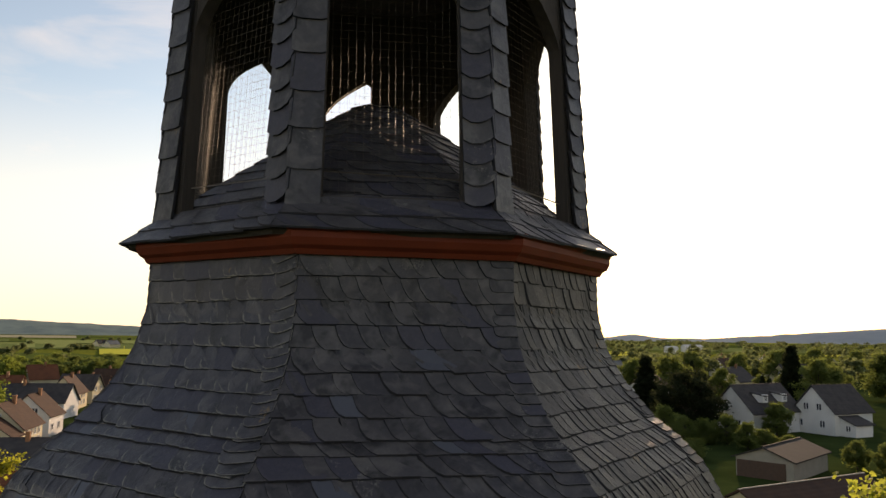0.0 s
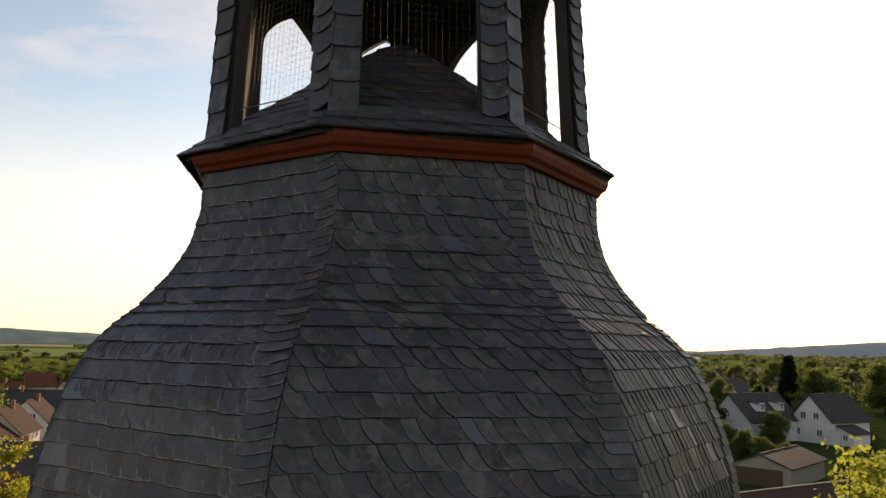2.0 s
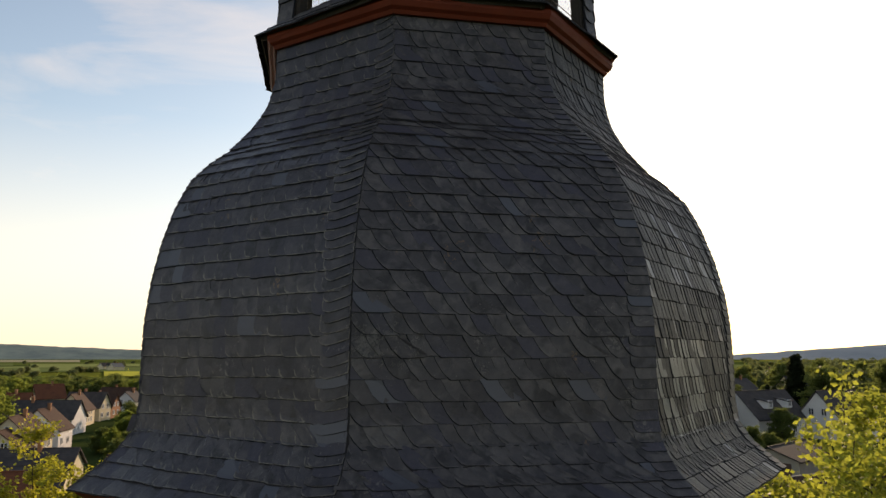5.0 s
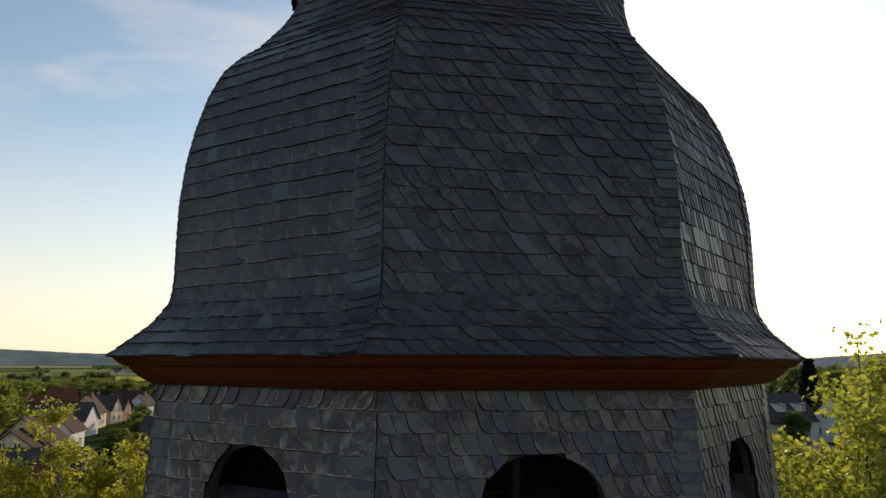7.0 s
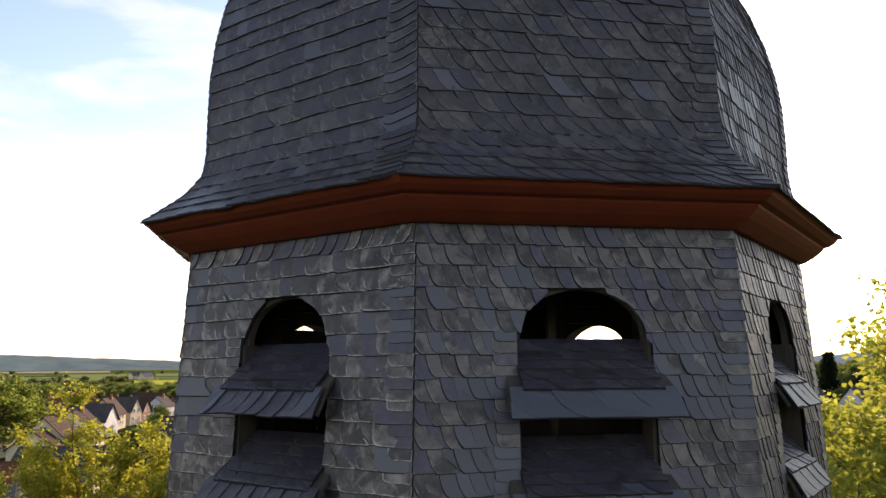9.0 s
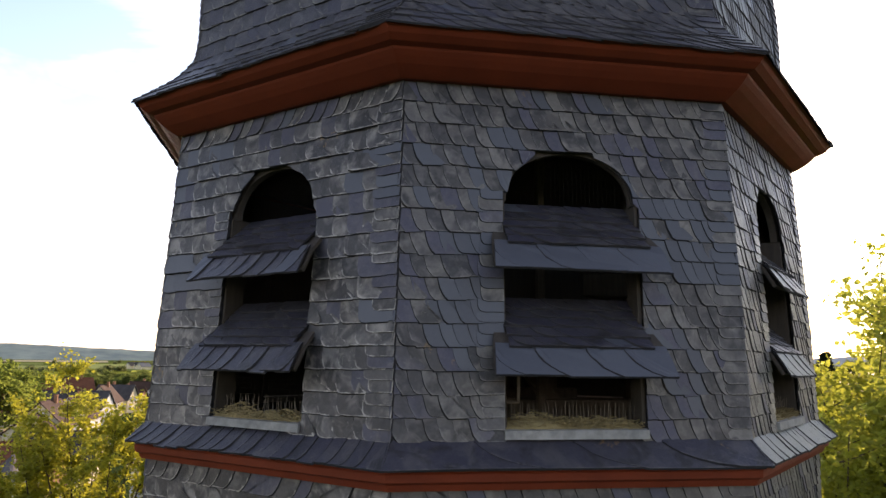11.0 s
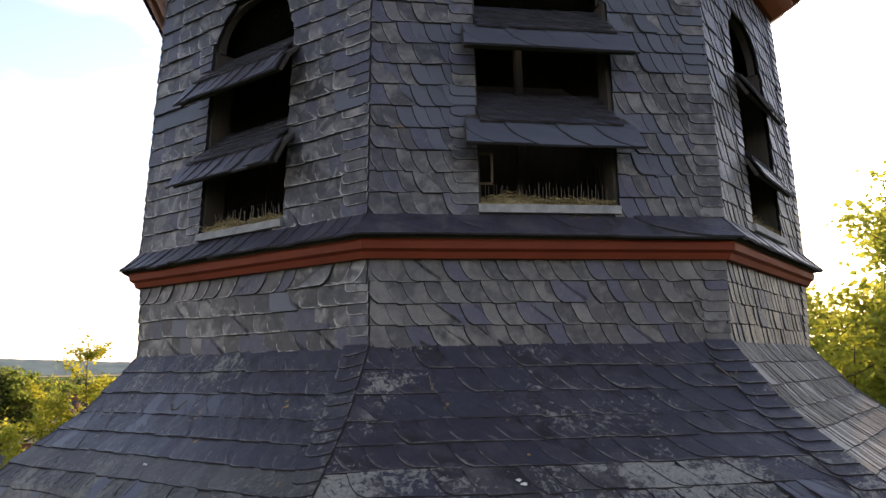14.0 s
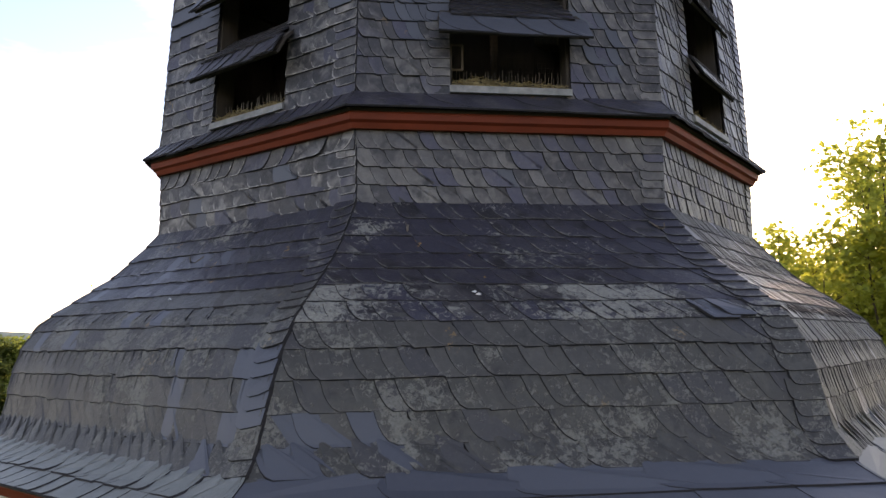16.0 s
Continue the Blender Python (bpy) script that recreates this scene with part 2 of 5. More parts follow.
def leaf_material(name, a, b, trans, spec=0.3):
    k = Mat(name, 0.55 if spec > 0.1 else 0.9, 0.0, spec)
    rnd = k.random()
    c = k.mix(rnd, a, b)
    c = k.mix(k.remap(k.noise(0.9, 3, 0.6), 0.35, 0.7, 0.0, 0.6), c, tuple(v * 0.6 for v in a))
    k.color(c)
    tr = k.t.nodes.new("ShaderNodeBsdfTranslucent")
    k.link(k.mix(rnd, trans, tuple(v * 0.7 for v in trans)), tr.inputs["Color"])
    ms = k.t.nodes.new("ShaderNodeMixShader")
    ms.inputs[0].default_value = 0.5
    k.link(k.b.outputs[0], ms.inputs[1])
    k.link(tr.outputs[0], ms.inputs[2])
    k.link(ms.outputs[0], k.out.inputs["Surface"])
    return k.m


LEAF_R = leaf_material("leaf_maple", (0.10, 0.14, 0.025), (0.15, 0.18, 0.035), (0.62, 0.66, 0.09))
LEAF_L = leaf_material("leaf_young", (0.12, 0.138, 0.028), (0.19, 0.198, 0.036), (0.70, 0.68, 0.07), 0.15)
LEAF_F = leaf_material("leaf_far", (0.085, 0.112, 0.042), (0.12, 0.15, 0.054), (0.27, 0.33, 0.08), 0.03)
# some distance haze is put into this lighter, greyer leaf colour
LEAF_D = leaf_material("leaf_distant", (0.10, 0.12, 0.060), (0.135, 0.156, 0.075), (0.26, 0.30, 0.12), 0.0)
LEAF_G = leaf_material("leaf_lime", (0.082, 0.120, 0.034), (0.12, 0.158, 0.044), (0.36, 0.45, 0.08), 0.05)
NEEDLE = leaf_material("needle", (0.018, 0.028, 0.014), (0.034, 0.044, 0.024), (0.04, 0.05, 0.022), 0.05)

# ---- the tower's plan: an octagon with four slightly different sides ----
K = 0.405
DIAG_A, DIAG_H = (1 + K) / math.sqrt(2), (1 - K) / math.sqrt(2)
FACES = ("south", "southeast", "east", "northeast", "north", "northwest", "west", "southwest")
NEAR_FACES = (0, 1, 7)


def warp(x, y, z):
    """The old timber frame has settled: how far the corners stand off a true octagon, sideways, by height."""
    a = max(abs(x), abs(y), (abs(x) + abs(y)) / 1.405, 0.2)
    r = x / a
    span = (-1.0, -0.405, 0.405, 1.0)
    dome = np.interp(z, (14.95, 15.35, 16.3, 17.0, 17.5), (0.0, 1.0, 1.0, 0.45, 0.0))
    bell = np.interp(z, (12.7, 13.4, 14.6, 15.0), (0.0, 1.0, 1.0, 0.0))
    low = np.interp(z, (10.6, 11.3), (1.0, 0.0))
    dx = dome * np.interp(r, span, (0.0, -0.01, 0.035, 0.068)) + bell * np.interp(r, span, (0.0, 0.0, 0.015, 0.025)) + low * np.interp(r, span, (0.11, -0.06, -0.05, -0.02))
    return float(x + dx), y, z


def pt(i, a, x, z, nr=0.0, nz=0.0):
    """The point of face i where the octagon's apothem is a, at x from -1 to 1 across the face, moved out by nr and up by nz."""
    phi = radians(-90 + 45 * i)
    ap, hw = (a, K * a) if i % 2 == 0 else (DIAG_A * a, DIAG_H * a)
    ap += nr
    return warp(ap * math.cos(phi) - x * hw * math.sin(phi), ap * math.sin(phi) + x * hw * math.cos(phi), z + nz)


def half(i, a):
    return K * a if i % 2 == 0 else DIAG_H * a


class Strip:
    """A roof or wall profile, from the bottom up, by its length."""

    def __init__(self, prof):
        p = np.array(prof[::-1] if prof[0][1] > prof[-1][1] else prof, float)
        d = np.hypot(*np.diff(p, axis=0).T)
        self.s = np.concatenate([[0], np.cumsum(d)])
        self.p, self.length = p, float(self.s[-1])
        self.rough = self.flat = 1.0

    def at(self, s):
        if s > self.length or s < 0:
            e = 0 if s < 0 else -1
            o = self.p[0] if s < 0 else self.p[-1]
            t = self.p[1] - self.p[0] if s < 0 else self.p[-1] - self.p[-2]
            t = t / np.hypot(*t)
            r = (s if s < 0 else s - self.length)
            return float(o[0] + t[0] * r), float(o[1] + t[1] * r)
        return float(np.interp(s, self.s, self.p[:, 0])), float(np.interp(s, self.s, self.p[:, 1]))

    def normal(self, s):
        a0, z0 = self.at(max(0, s - 0.06))
        a1, z1 = self.at(min(self.length, s + 0.06))
        h = math.hypot(a1 - a0, z1 - z0)
        return (z1 - z0) / h, (a0 - a1) / h

    def point(self, i, x, s, n=0.0):
        a, z = self.at(s)
        nr, nz = self.normal(min(max(s, 0), self.length))
        n -= 0.034
        return pt(i, a, x, z, nr * n, nz * n)


def mesh_of(name, verts, faces, mats, uvs=None, smooth=False):
    me = bpy.data.meshes.new(name)
    me.from_pydata(verts, [], faces)
    for m in (mats if isinstance(mats, (list, tuple)) else [mats]):
        me.materials.append(m)
    if uvs is not None:
        lay = me.uv_layers.new(name="UVMap")
        idx = np.empty(len(me.loops), np.int32)
        me.loops.foreach_get("vertex_index", idx)
        lay.data.foreach_set("uv", np.array(uvs, np.float32)[idx].ravel())
    if smooth:
        me.polygons.foreach_set("use_smooth", [True] * len(me.polygons))
    return me


def put(name, verts, faces, mat, parent=None, label="", uvs=None, smooth=False):
    """Links one mesh as an object, under a thing or a part if given."""
    ob = new(name, mesh_of(name, verts, faces, mat, uvs, smooth))
    if parent is not None:
        ob.parent = parent
    return tagged(ob, label)


def part(name, bm, mat, parent=None, label="", smooth=False):
    me = bpy.data.meshes.new(name)
    bm.to_mesh(me)
    bm.free()
    for m in (mat if isinstance(mat, (list, tuple)) else [mat]):
        me.materials.append(m)
    if smooth:
        me.polygons.foreach_set("use_smooth", [True] * len(me.polygons))
    ob = new(name, me)
    if parent is not None:
        ob.parent = parent
    return tagged(ob, label)


def empty(name, at=(0, 0, 0), turn=0.0):
    ob = new(name)
    ob.matrix_world = pose(*at, 0, 0, turn)
    return ob


def box_into(bm, m, sx, sy, sz, bevel=0.0):
    """A box of that size about the pose m, slightly bevelled."""
    g = bmesh.ops.create_cube(bm, size=1.0, matrix=m @ Matrix.Diagonal((sx, sy, sz, 1)))
    if bevel:
        es = {e for v in g["verts"] for e in v.link_edges}
        bmesh.ops.bevel(bm, geom=list(es), offset=bevel, segments=1, affect="EDGES")


class Pile:
    """Collects loose pieces for one joined mesh."""

    def __init__(self):
        self.v, self.f, self.u = [], [], []

    def add(self, v, f, u=None):
        o = len(self.v)
        self.v.extend(v)
        self.f.extend([tuple(k + o for k in q) for q in f])
        self.u.extend(u if u is not None else [(0, 0)] * len(v))


# ---- slates ----
rs = random.Random(4)
CURVE = ((0.0, 1.0), (0.08, 0.76), (0.18, 0.53), (0.31, 0.31), (0.48, 0.12), (0.72, 0.0))    # the long swept left edge of a slate
SWEPT = ((0.0, 1.0), (0.13, 0.77), (0.28, 0.54), (0.46, 0.32), (0.67, 0.13), (0.95, 0.0))     # a slanting, nearly even arc
SQUARE = ((0.0, 1.0), (0.0, 0.62), (0.03, 0.34), (0.11, 0.13), (0.27, 0.02), (0.52, 0.0))     # a squarer one with one round corner
RIM = 0.016
CHIP = 0.006         # how far the hewn edge of a slate slants


def slate_piece(i, strip, s0, h, x0, w, lo, hi, curve=CURVE, lift=0.015, side=0.012, thick=0.007, over=0.32, flip=False):
    """Corners and faces of one slate on face i: its course starts at s0 and is h high; x0 is where its left edge starts and w its pitch, across
    the face from -1 to 1; lo and hi, functions of s, bound the course."""
    j = rs.uniform(-0.055, 0.025) * (0.5 if i == 1 else 1.0)
    s0 = s0 + 0.008 * noise.noise((x0 * 2.4 + i * 7.0, s0 * 3.1, 0.5))
    if i == 7:
        lift *= strip.rough * rs.uniform(0.7, 1.2) if strip.rough > 1 else 1.0
    if i == 1:
        lift, side = lift * 0.8, side * 0.8
    lift, side, chip = lift * (0.4 + 0.6 * strip.flat), side * strip.flat, CHIP * (0.3 + 0.7 * strip.flat)
    tilt = rs.uniform(-0.003, 0.004) * strip.flat
    lift = lift * rs.uniform(0.8, 1.25)
    wav = 0.006 if i == 1 else 0.02
    outline = [(0.0, 1 + over)] + [(p + rs.uniform(-wav, wav), q + (j if q < 0.1 else 0) * (1 if rs.random() < 0.8 else 2)) for p, q in curve]
    end = curve[-1][0] + 1.25
    outline += [(end, j * 0.6), (end - 0.35, 0.3), (1.2, 0.8), (1.15, 1 + over)]
    rim_n = len(curve) + 2
    hw = half(i, strip.at(s0)[0])
    inner = [(p + min(RIM / (w * hw), 0.3), q + (RIM / h if 0 < q < 0.95 or q < 0.1 else 0)) for p, q in outline[:rim_n]]
    top, bot, rim = [], [], []

    def place(p, q, extra):
        s = s0 + q * h
        x = x0 - p * w if flip else x0 + p * w
        x = min(max(x, lo(s)), hi(s))
        return strip.point(i, x, s, 0.006 + lift * (1 - q / (1 + over)) + side * (1 - p / 2.3) + tilt * p + extra)
    for k, (p, q) in enumerate(outline):
        top.append(place(p, q, thick))
        out = (1.5 * chip if i == 1 else chip) if 0 < k < rim_n else 0.0
        bot.append(place(p - out / (w * hw), q - out / h, -0.004))
    rim = [place(p, q, thick) for p, q in inner]
    m, r = len(outline), rim_n
    o = 2 * m
    faces = [tuple([o + k for k in range(r)] + list(range(r, m)))]
    faces += [(k, k + 1, o + k + 1, o + k) for k in range(r - 1)]
    # the corner where the rim meets the hidden edge of the next piece
    faces[0] = tuple([o + k for k in range(r)] + [r - 1] + list(range(r, m)) + [0])
    for a in range(m):
        b = (a + 1) % m
        faces.append((b, a, a + m, b + m))
    if flip:
        faces = [tuple(reversed(q)) for q in faces]
    uvs = [(0.0 if k < r and outline[k][1] < 0.58 else 1.0, 0.0) for k in range(m)] + [(9.0, 0.0)] * m + [(1.0, 0.0)] * r
    return top + bot + rim, faces, uvs


def stack_piece(i, strip, s0, h, x0, x1, lo, hi, over=0.4, rise=0.0):
    """A wide, low slate of the stacked border, with one rounded lower corner."""
    outline = ((0.0, 1 + over), (0.0, 0.62), (0.03, 0.30), (0.12, 0.08), (0.28, 0.0), (0.62, 0.03 + 0.35 * rise), (1.0, 0.03 + rise), (1.0, 1 + over + rise))
    j = rs.uniform(-0.1, 0.1)
    top, bot, rim = [], [], []
    hw = half(i, strip.at(s0)[0])
    dx = min(RIM / ((x1 - x0) * hw), 0.2)

    def place(p, q, extra):
        s = s0 + (q + (j if q < 0.2 else 0)) * h
        x = min(max(x0 + p * (x1 - x0), lo(s)), hi(s))
        return strip.point(i, x, s, 0.019 + 0.011 * (1 - q / (1 + over)) + extra)
    for p, q in outline:
        top.append(place(p, q, 0.010))
        bot.append(place(p - (CHIP / ((x1 - x0) * hw) if p < 0.1 else 0.0), q - (1.2 * CHIP / h if q < 0.9 else 0.0), -0.014))
        rim.append(place(p + dx * (1 - 2 * p), q + (0.8 * RIM / h if q < 0.9 else 0), 0.010))
    m = len(outline)
    faces = [tuple(range(2 * m, 3 * m))] + [(k, (k + 1) % m, 2 * m + (k + 1) % m, 2 * m + k) for k in range(m - 1)]
    for a in range(m):
        b = (a + 1) % m
        faces.append((b, a, a + m, b + m))
    return top + bot + rim, faces, [(0.0, 0.0)] * m + [(9.0, 0.0)] * m + [(1.0, 0.0)] * m


def course(out, i, strip, s0, h, pitch, lo=None, hi=None, stack=0.0, curve=CURVE, mat=None, flip=False, rise=0.0):
    """One course of slates between lo and hi (functions of s); out takes each piece."""
    lo, hi = lo or (lambda s: -1.006), hi or (lambda s: 1.006)
    a, _ = strip.at(s0 + h / 2)
    hw = half(i, a)
    x0, x1 = lo(s0 + h / 2), hi(s0 + h / 2)
    sw = stack / hw
    xe = x1 - sw * 0.8
    n = max(1, round((xe - x0) * hw / pitch))
    w = (xe - x0) / n
    cut = [x0 + w * (k + rs.uniform(-0.13, 0.13)) for k in range(-1, n)]
    if flip:
        for x in cut:
            out(*slate_piece(i, strip, s0, h, x1 - (x - x0), w, lo, hi, curve, flip=True), mat)
    else:
        for x in cut:
            out(*slate_piece(i, strip, s0, h, x, w, lo, hi, curve), mat)
    if stack:
        for k in range(2):
            ext = rs.uniform(-0.12, 0.12) * sw
            out(*stack_piece(i, strip, s0 + k * h / 2, h / 2, x1 - sw + ext, x1 + 0.006, lo, lambda s: hi(s) + 0.004, rise=rise), mat)


# runs of slates that were renewed: face, across from, to, height from, to, share
RENEWED = ((0, -0.84, -0.40, 13.16, 13.54, 0.9), (0, -0.74, -0.38, 13.66, 13.80, 0.95), (0, -0.70, -0.38, 13.02, 13.15, 0.5), (0, 0.44, 1.0, 13.55, 14.05, 0.75), (0, 0.44, 0.75, 12.95, 13.35, 0.6), (0, -0.62, -0.30, 14.0, 14.4, 0.5),
           (7, -1.0, -0.30, 13.55, 13.75, 0.8), (7, 0.55, 0.95, 14.0, 14.35, 0.5), (7, -1.0, -0.55, 14.2, 14.6, 0.35), (7, -0.45, 0.0, 11.45, 11.75, 0.4),
           (7, 0.76, 1.1, 10.62, 11.02, 0.9), (0, -1.0, -0.55, 10.45, 10.70, 0.5), (7, 0.5, 1.1, 15.3, 15.5, 0.4), (1, -1, 1, 10, 17, 0.06), (7, -1, 1, 10, 18, 0.03), (0, -1, 1, 12, 18, 0.03))


# sky sheen on the southeast side, painted in as paler, smoother slates
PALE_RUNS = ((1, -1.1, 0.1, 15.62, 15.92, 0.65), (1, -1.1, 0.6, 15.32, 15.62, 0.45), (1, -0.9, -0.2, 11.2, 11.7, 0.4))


def slate_sink(parent, pile, face=0):
    """Pieces become parts of parent, or go into the pile if there is no parent."""
    def out(v, f, u, mat):
        if parent is None:
            pile.add(v, f, u)
            return
        c = np.mean(v, axis=0)
        phi = radians(-90 + 45 * face)
        along = -c[0] * math.sin(phi) + c[1] * math.cos(phi)
        x = along / half(face, (c[0] * math.cos(phi) + c[1] * math.sin(phi)) / (DIAG_A if face % 2 else 1.0))
        for i, x0, x1, z0, z1, share in RENEWED:
            if i == face and x0 <= x <= x1 and z0 <= c[2] <= z1 and rs.random() < share:
                mat = SLATE_NEW
                break
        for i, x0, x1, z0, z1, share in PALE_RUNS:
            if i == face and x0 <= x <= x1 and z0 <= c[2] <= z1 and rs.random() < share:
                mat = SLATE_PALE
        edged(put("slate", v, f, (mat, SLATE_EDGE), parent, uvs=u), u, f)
    return out


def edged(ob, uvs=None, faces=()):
    """The broken edges of a slate are coloured dark, for grime and for the shadow in the joints."""
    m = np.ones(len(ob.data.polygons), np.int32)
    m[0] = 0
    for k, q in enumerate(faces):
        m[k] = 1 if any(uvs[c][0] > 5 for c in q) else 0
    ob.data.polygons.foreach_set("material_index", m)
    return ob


# ---- the large forms ----
NECK = ((1.49, 18.45), (1.495, 18.15), (1.555, 17.90), (1.665, 17.70), (1.82, 17.50))
DOME = ((1.79, 17.515), (1.98, 17.35), (2.12, 17.18), (2.215, 16.96), (2.30, 16.66), (2.355, 16.36), (2.385, 16.05), (2.39, 15.75), (2.39, 15.46), (2.41, 15.30), (2.53, 15.13), (2.77, 14.93))
BELFRY = ((2.46, 14.71), (2.57, 12.65))
LEDGE = ((2.565, 12.675), (2.675, 12.55))
DRUM = ((2.56, 12.41), (2.555, 11.945))
SKIRT = ((2.555, 11.955), (2.62, 11.86), (2.85, 11.59), (3.12, 11.38), (3.34, 11.21), (3.46, 11.04), (3.53, 10.87), (3.575, 10.70), (3.612, 10.562), (3.715, 10.434), (3.80, 10.38), (3.98, 10.285))


def bel_a(z):
    """The belfry wall's apothem at the height z; it leans in slightly."""
    return 2.46 + (14.71 - z) * (0.11 / 2.06)


def ring(name, prof, mat, inward=0.12, label="", kind="structure", category=""):
    """A closed band round the octagon with the outline prof (apothem, height), as thick as inward."""
    pr = list(prof) + [(a - inward, z) for a, z in reversed(prof)]
    v, f = [], []
    m = len(pr)
    for i in range(8):
        v += [pt(i, a, -1, z) for a, z in pr]
    for i in range(8):
        j = (i + 1) % 8
        for k in range(m):
            l = (k + 1) % m
            f.append((i * m + k, i * m + l, j * m + l, j * m + k))
    return tagged(put(name, v, f, mat), label, category, "", kind)


# window outline on a belfry face: half width by height, as a share of the face's half width
SILL_Z, SPRING_Z, APEX_Z = 12.70, 14.045, 14.315
OPEN_W, ARCH_W = 0.415, 0.382


def open_half(z):
    """Half the width of a belfry opening at the height z, in metres."""
    if z < SILL_Z or z > APEX_Z:
        return 0.0
    if z < SPRING_Z - 0.035:
        return OPEN_W
    q = min(1.0, max(0.0, (z - SPRING_Z + 0.035) / (APEX_Z - SPRING_Z + 0.035)))
    return ARCH_W * math.sqrt(max(0.0, 1 - q ** 2.3))


def belfry_panel(i):
    """The wall behind the slates of one face, with its opening cut through."""
    lv = sorted({12.50, SILL_Z - 1e-4, SILL_Z, 13.4, SPRING_Z - 0.036, SPRING_Z - 0.034, *[SPRING_Z + (APEX_Z - SPRING_Z) * math.sin(k * math.pi / 24) for k in range(13)], APEX_Z + 1e-4, 14.83})
    bs = Strip(BELFRY)
    v, f = [], []
    t = 0.05 if i in NEAR_FACES else 0.2

    def apo(z):
        return bel_a(z) - 0.042

    for z in lv:
        a = apo(z)
        hw = half(i, a)
        o = open_half(z) / hw
        v += [pt(i, a, -1, z), pt(i, a, -o, z), pt(i, a, o, z), pt(i, a, 1, z)]
        b = a - t
        hb = half(i, b)
        o2 = open_half(z) / hb
        v += [pt(i, b, -1, z), pt(i, b, -o2, z), pt(i, b, o2, z), pt(i, b, 1, z)]
    for k in range(len(lv) - 1):
        o, p = 8 * k, 8 * k + 8
        f += [(o, o + 1, p + 1, p), (o + 2, o + 3, p + 3, p + 2), (o + 5, o + 4, p + 4, p + 5), (o + 7, o + 6, p + 6, p + 7)]
        if open_half((lv[k] + lv[k + 1]) / 2) > 0:
            f += [(o + 1, o + 5, p + 5, p + 1), (o + 6, o + 2, p + 2, p + 6)]
        if lv[k + 1] == SILL_Z:
            f += [(p + 1, p + 2, p + 6, p + 5)]
    return tagged(put("wall_belfry_" + FACES[i], v, f, DARK_WOOD), "slate-hung belfry wall with an arched sound opening", "wall", "", "structure")


belfry_walls = [belfry_panel(i) for i in range(8)]


def roof_panel(i, prof, name, label):
    """The boarding under the slates of one face of a roof."""
    st = Strip(prof)
    v, f = [], []
    ss = list(st.s)
    for s in ss:
        v += [st.point(i, -1, s, -0.005), st.point(i, 1, s, -0.005), st.point(i, -1, s, -0.03), st.point(i, 1, s, -0.03)]
    for k in range(len(ss) - 1):
        o, p = 4 * k, 4 * k + 4
        f += [(o, o + 1, p + 1, p), (o + 3, o + 2, p + 2, p + 3)]
    f += [(1, 0, 2, 3), (4 * len(ss) - 4, 4 * len(ss) - 3, 4 * len(ss) - 1, 4 * len(ss) - 2)]
    return tagged(put(name + FACES[i], v, f, DARK_WOOD), label, "roof", "", "structure")


dome_roofs = [roof_panel(i, DOME, "roof_dome_", "dark slate roof of the bell-shaped tower dome") for i in range(8)]
neck_roofs = [roof_panel(i, NECK, "roof_neck_", "dark slate roof drawn in below the lantern") for i in range(8)]
skirt_roofs = [roof_panel(i, SKIRT, "roof_skirt_", "lichen-spotted slate roof swelling out below the belfry") for i in range(8)]
drum_walls = [roof_panel(i, DRUM, "wall_drum_", "short slate-hung wall below the belfry cornice") for i in range(8)]
ledge_roofs = [roof_panel(i, LEDGE, "roof_ledge_", "narrow sloping slate ledge above a red moulding") for i in range(8)]
for grp in (drum_walls, ledge_roofs):
    for ob in grp:
        ob["category"] = "wall" if "wall" in ob.name else "roof"

ring("trim_cornice_upper", [(2.40, 14.70), (2.492, 14.70), (2.522, 14.716), (2.548, 14.732), (2.585, 14.755), (2.622, 14.786), (2.648, 14.812), (2.656, 14.826), (2.70, 14.838), (2.74, 14.866), (2.772, 14.905)], RED, 0.25,
     "red-brown painted moulded cornice under the dome's eaves", category="cornice")
ring("trim_cornice_belfry", [(2.555, 12.405), (2.59, 12.405), (2.605, 12.44), (2.63, 12.455), (2.635, 12.495), (2.615, 12.52), (2.63, 12.545)], RED, 0.2,
     "red-brown painted moulding below the belfry", category="cornice")
ring("trim_cornice_lantern", [(1.485, 18.425), (1.515, 18.425), (1.530, 18.452), (1.560, 18.472), (1.578, 18.510), (1.578, 18.545), (1.598, 18.572)], RED, 0.2,
     "dull red painted moulding below the lantern", category="cornice")
ring("trim_cornice_lower", [(3.72, 10.10), (3.78, 10.10), (3.80, 10.16), (3.86, 10.19), (3.88, 10.24), (3.93, 10.268)], RED, 0.3, "red-brown painted cornice below the skirt roof", category="cornice")
ring("wall_shaft", [(3.70, 0.0), (3.70, 10.15)], PLASTER_WALL, 0.5, "pale plastered octagonal tower shaft", category="wall")

# belfry floor and ceiling, the dome's inside floor
for nm, a, z, t in (("floor_belfry", 2.45, 12.55, 0.1), ("ceiling_belfry", 2.35, 14.75, 0.08), ("floor_lantern", 1.42, 18.45, 0.08)):
    v = [pt(i, a, -1, z) for i in range(8)] + [pt(i, a, -1, z + t) for i in range(8)]
    f = [tuple(range(7, -1, -1)), tuple(range(8, 16))] + [(i, (i + 1) % 8, 8 + (i + 1) % 8, 8 + i) for i in range(8)]
    tagged(put(nm, v, f, DARK_WOOD), "dark wooden boards inside the tower", nm.split("_")[0], "", "structure")

# ---- ground and distance ----


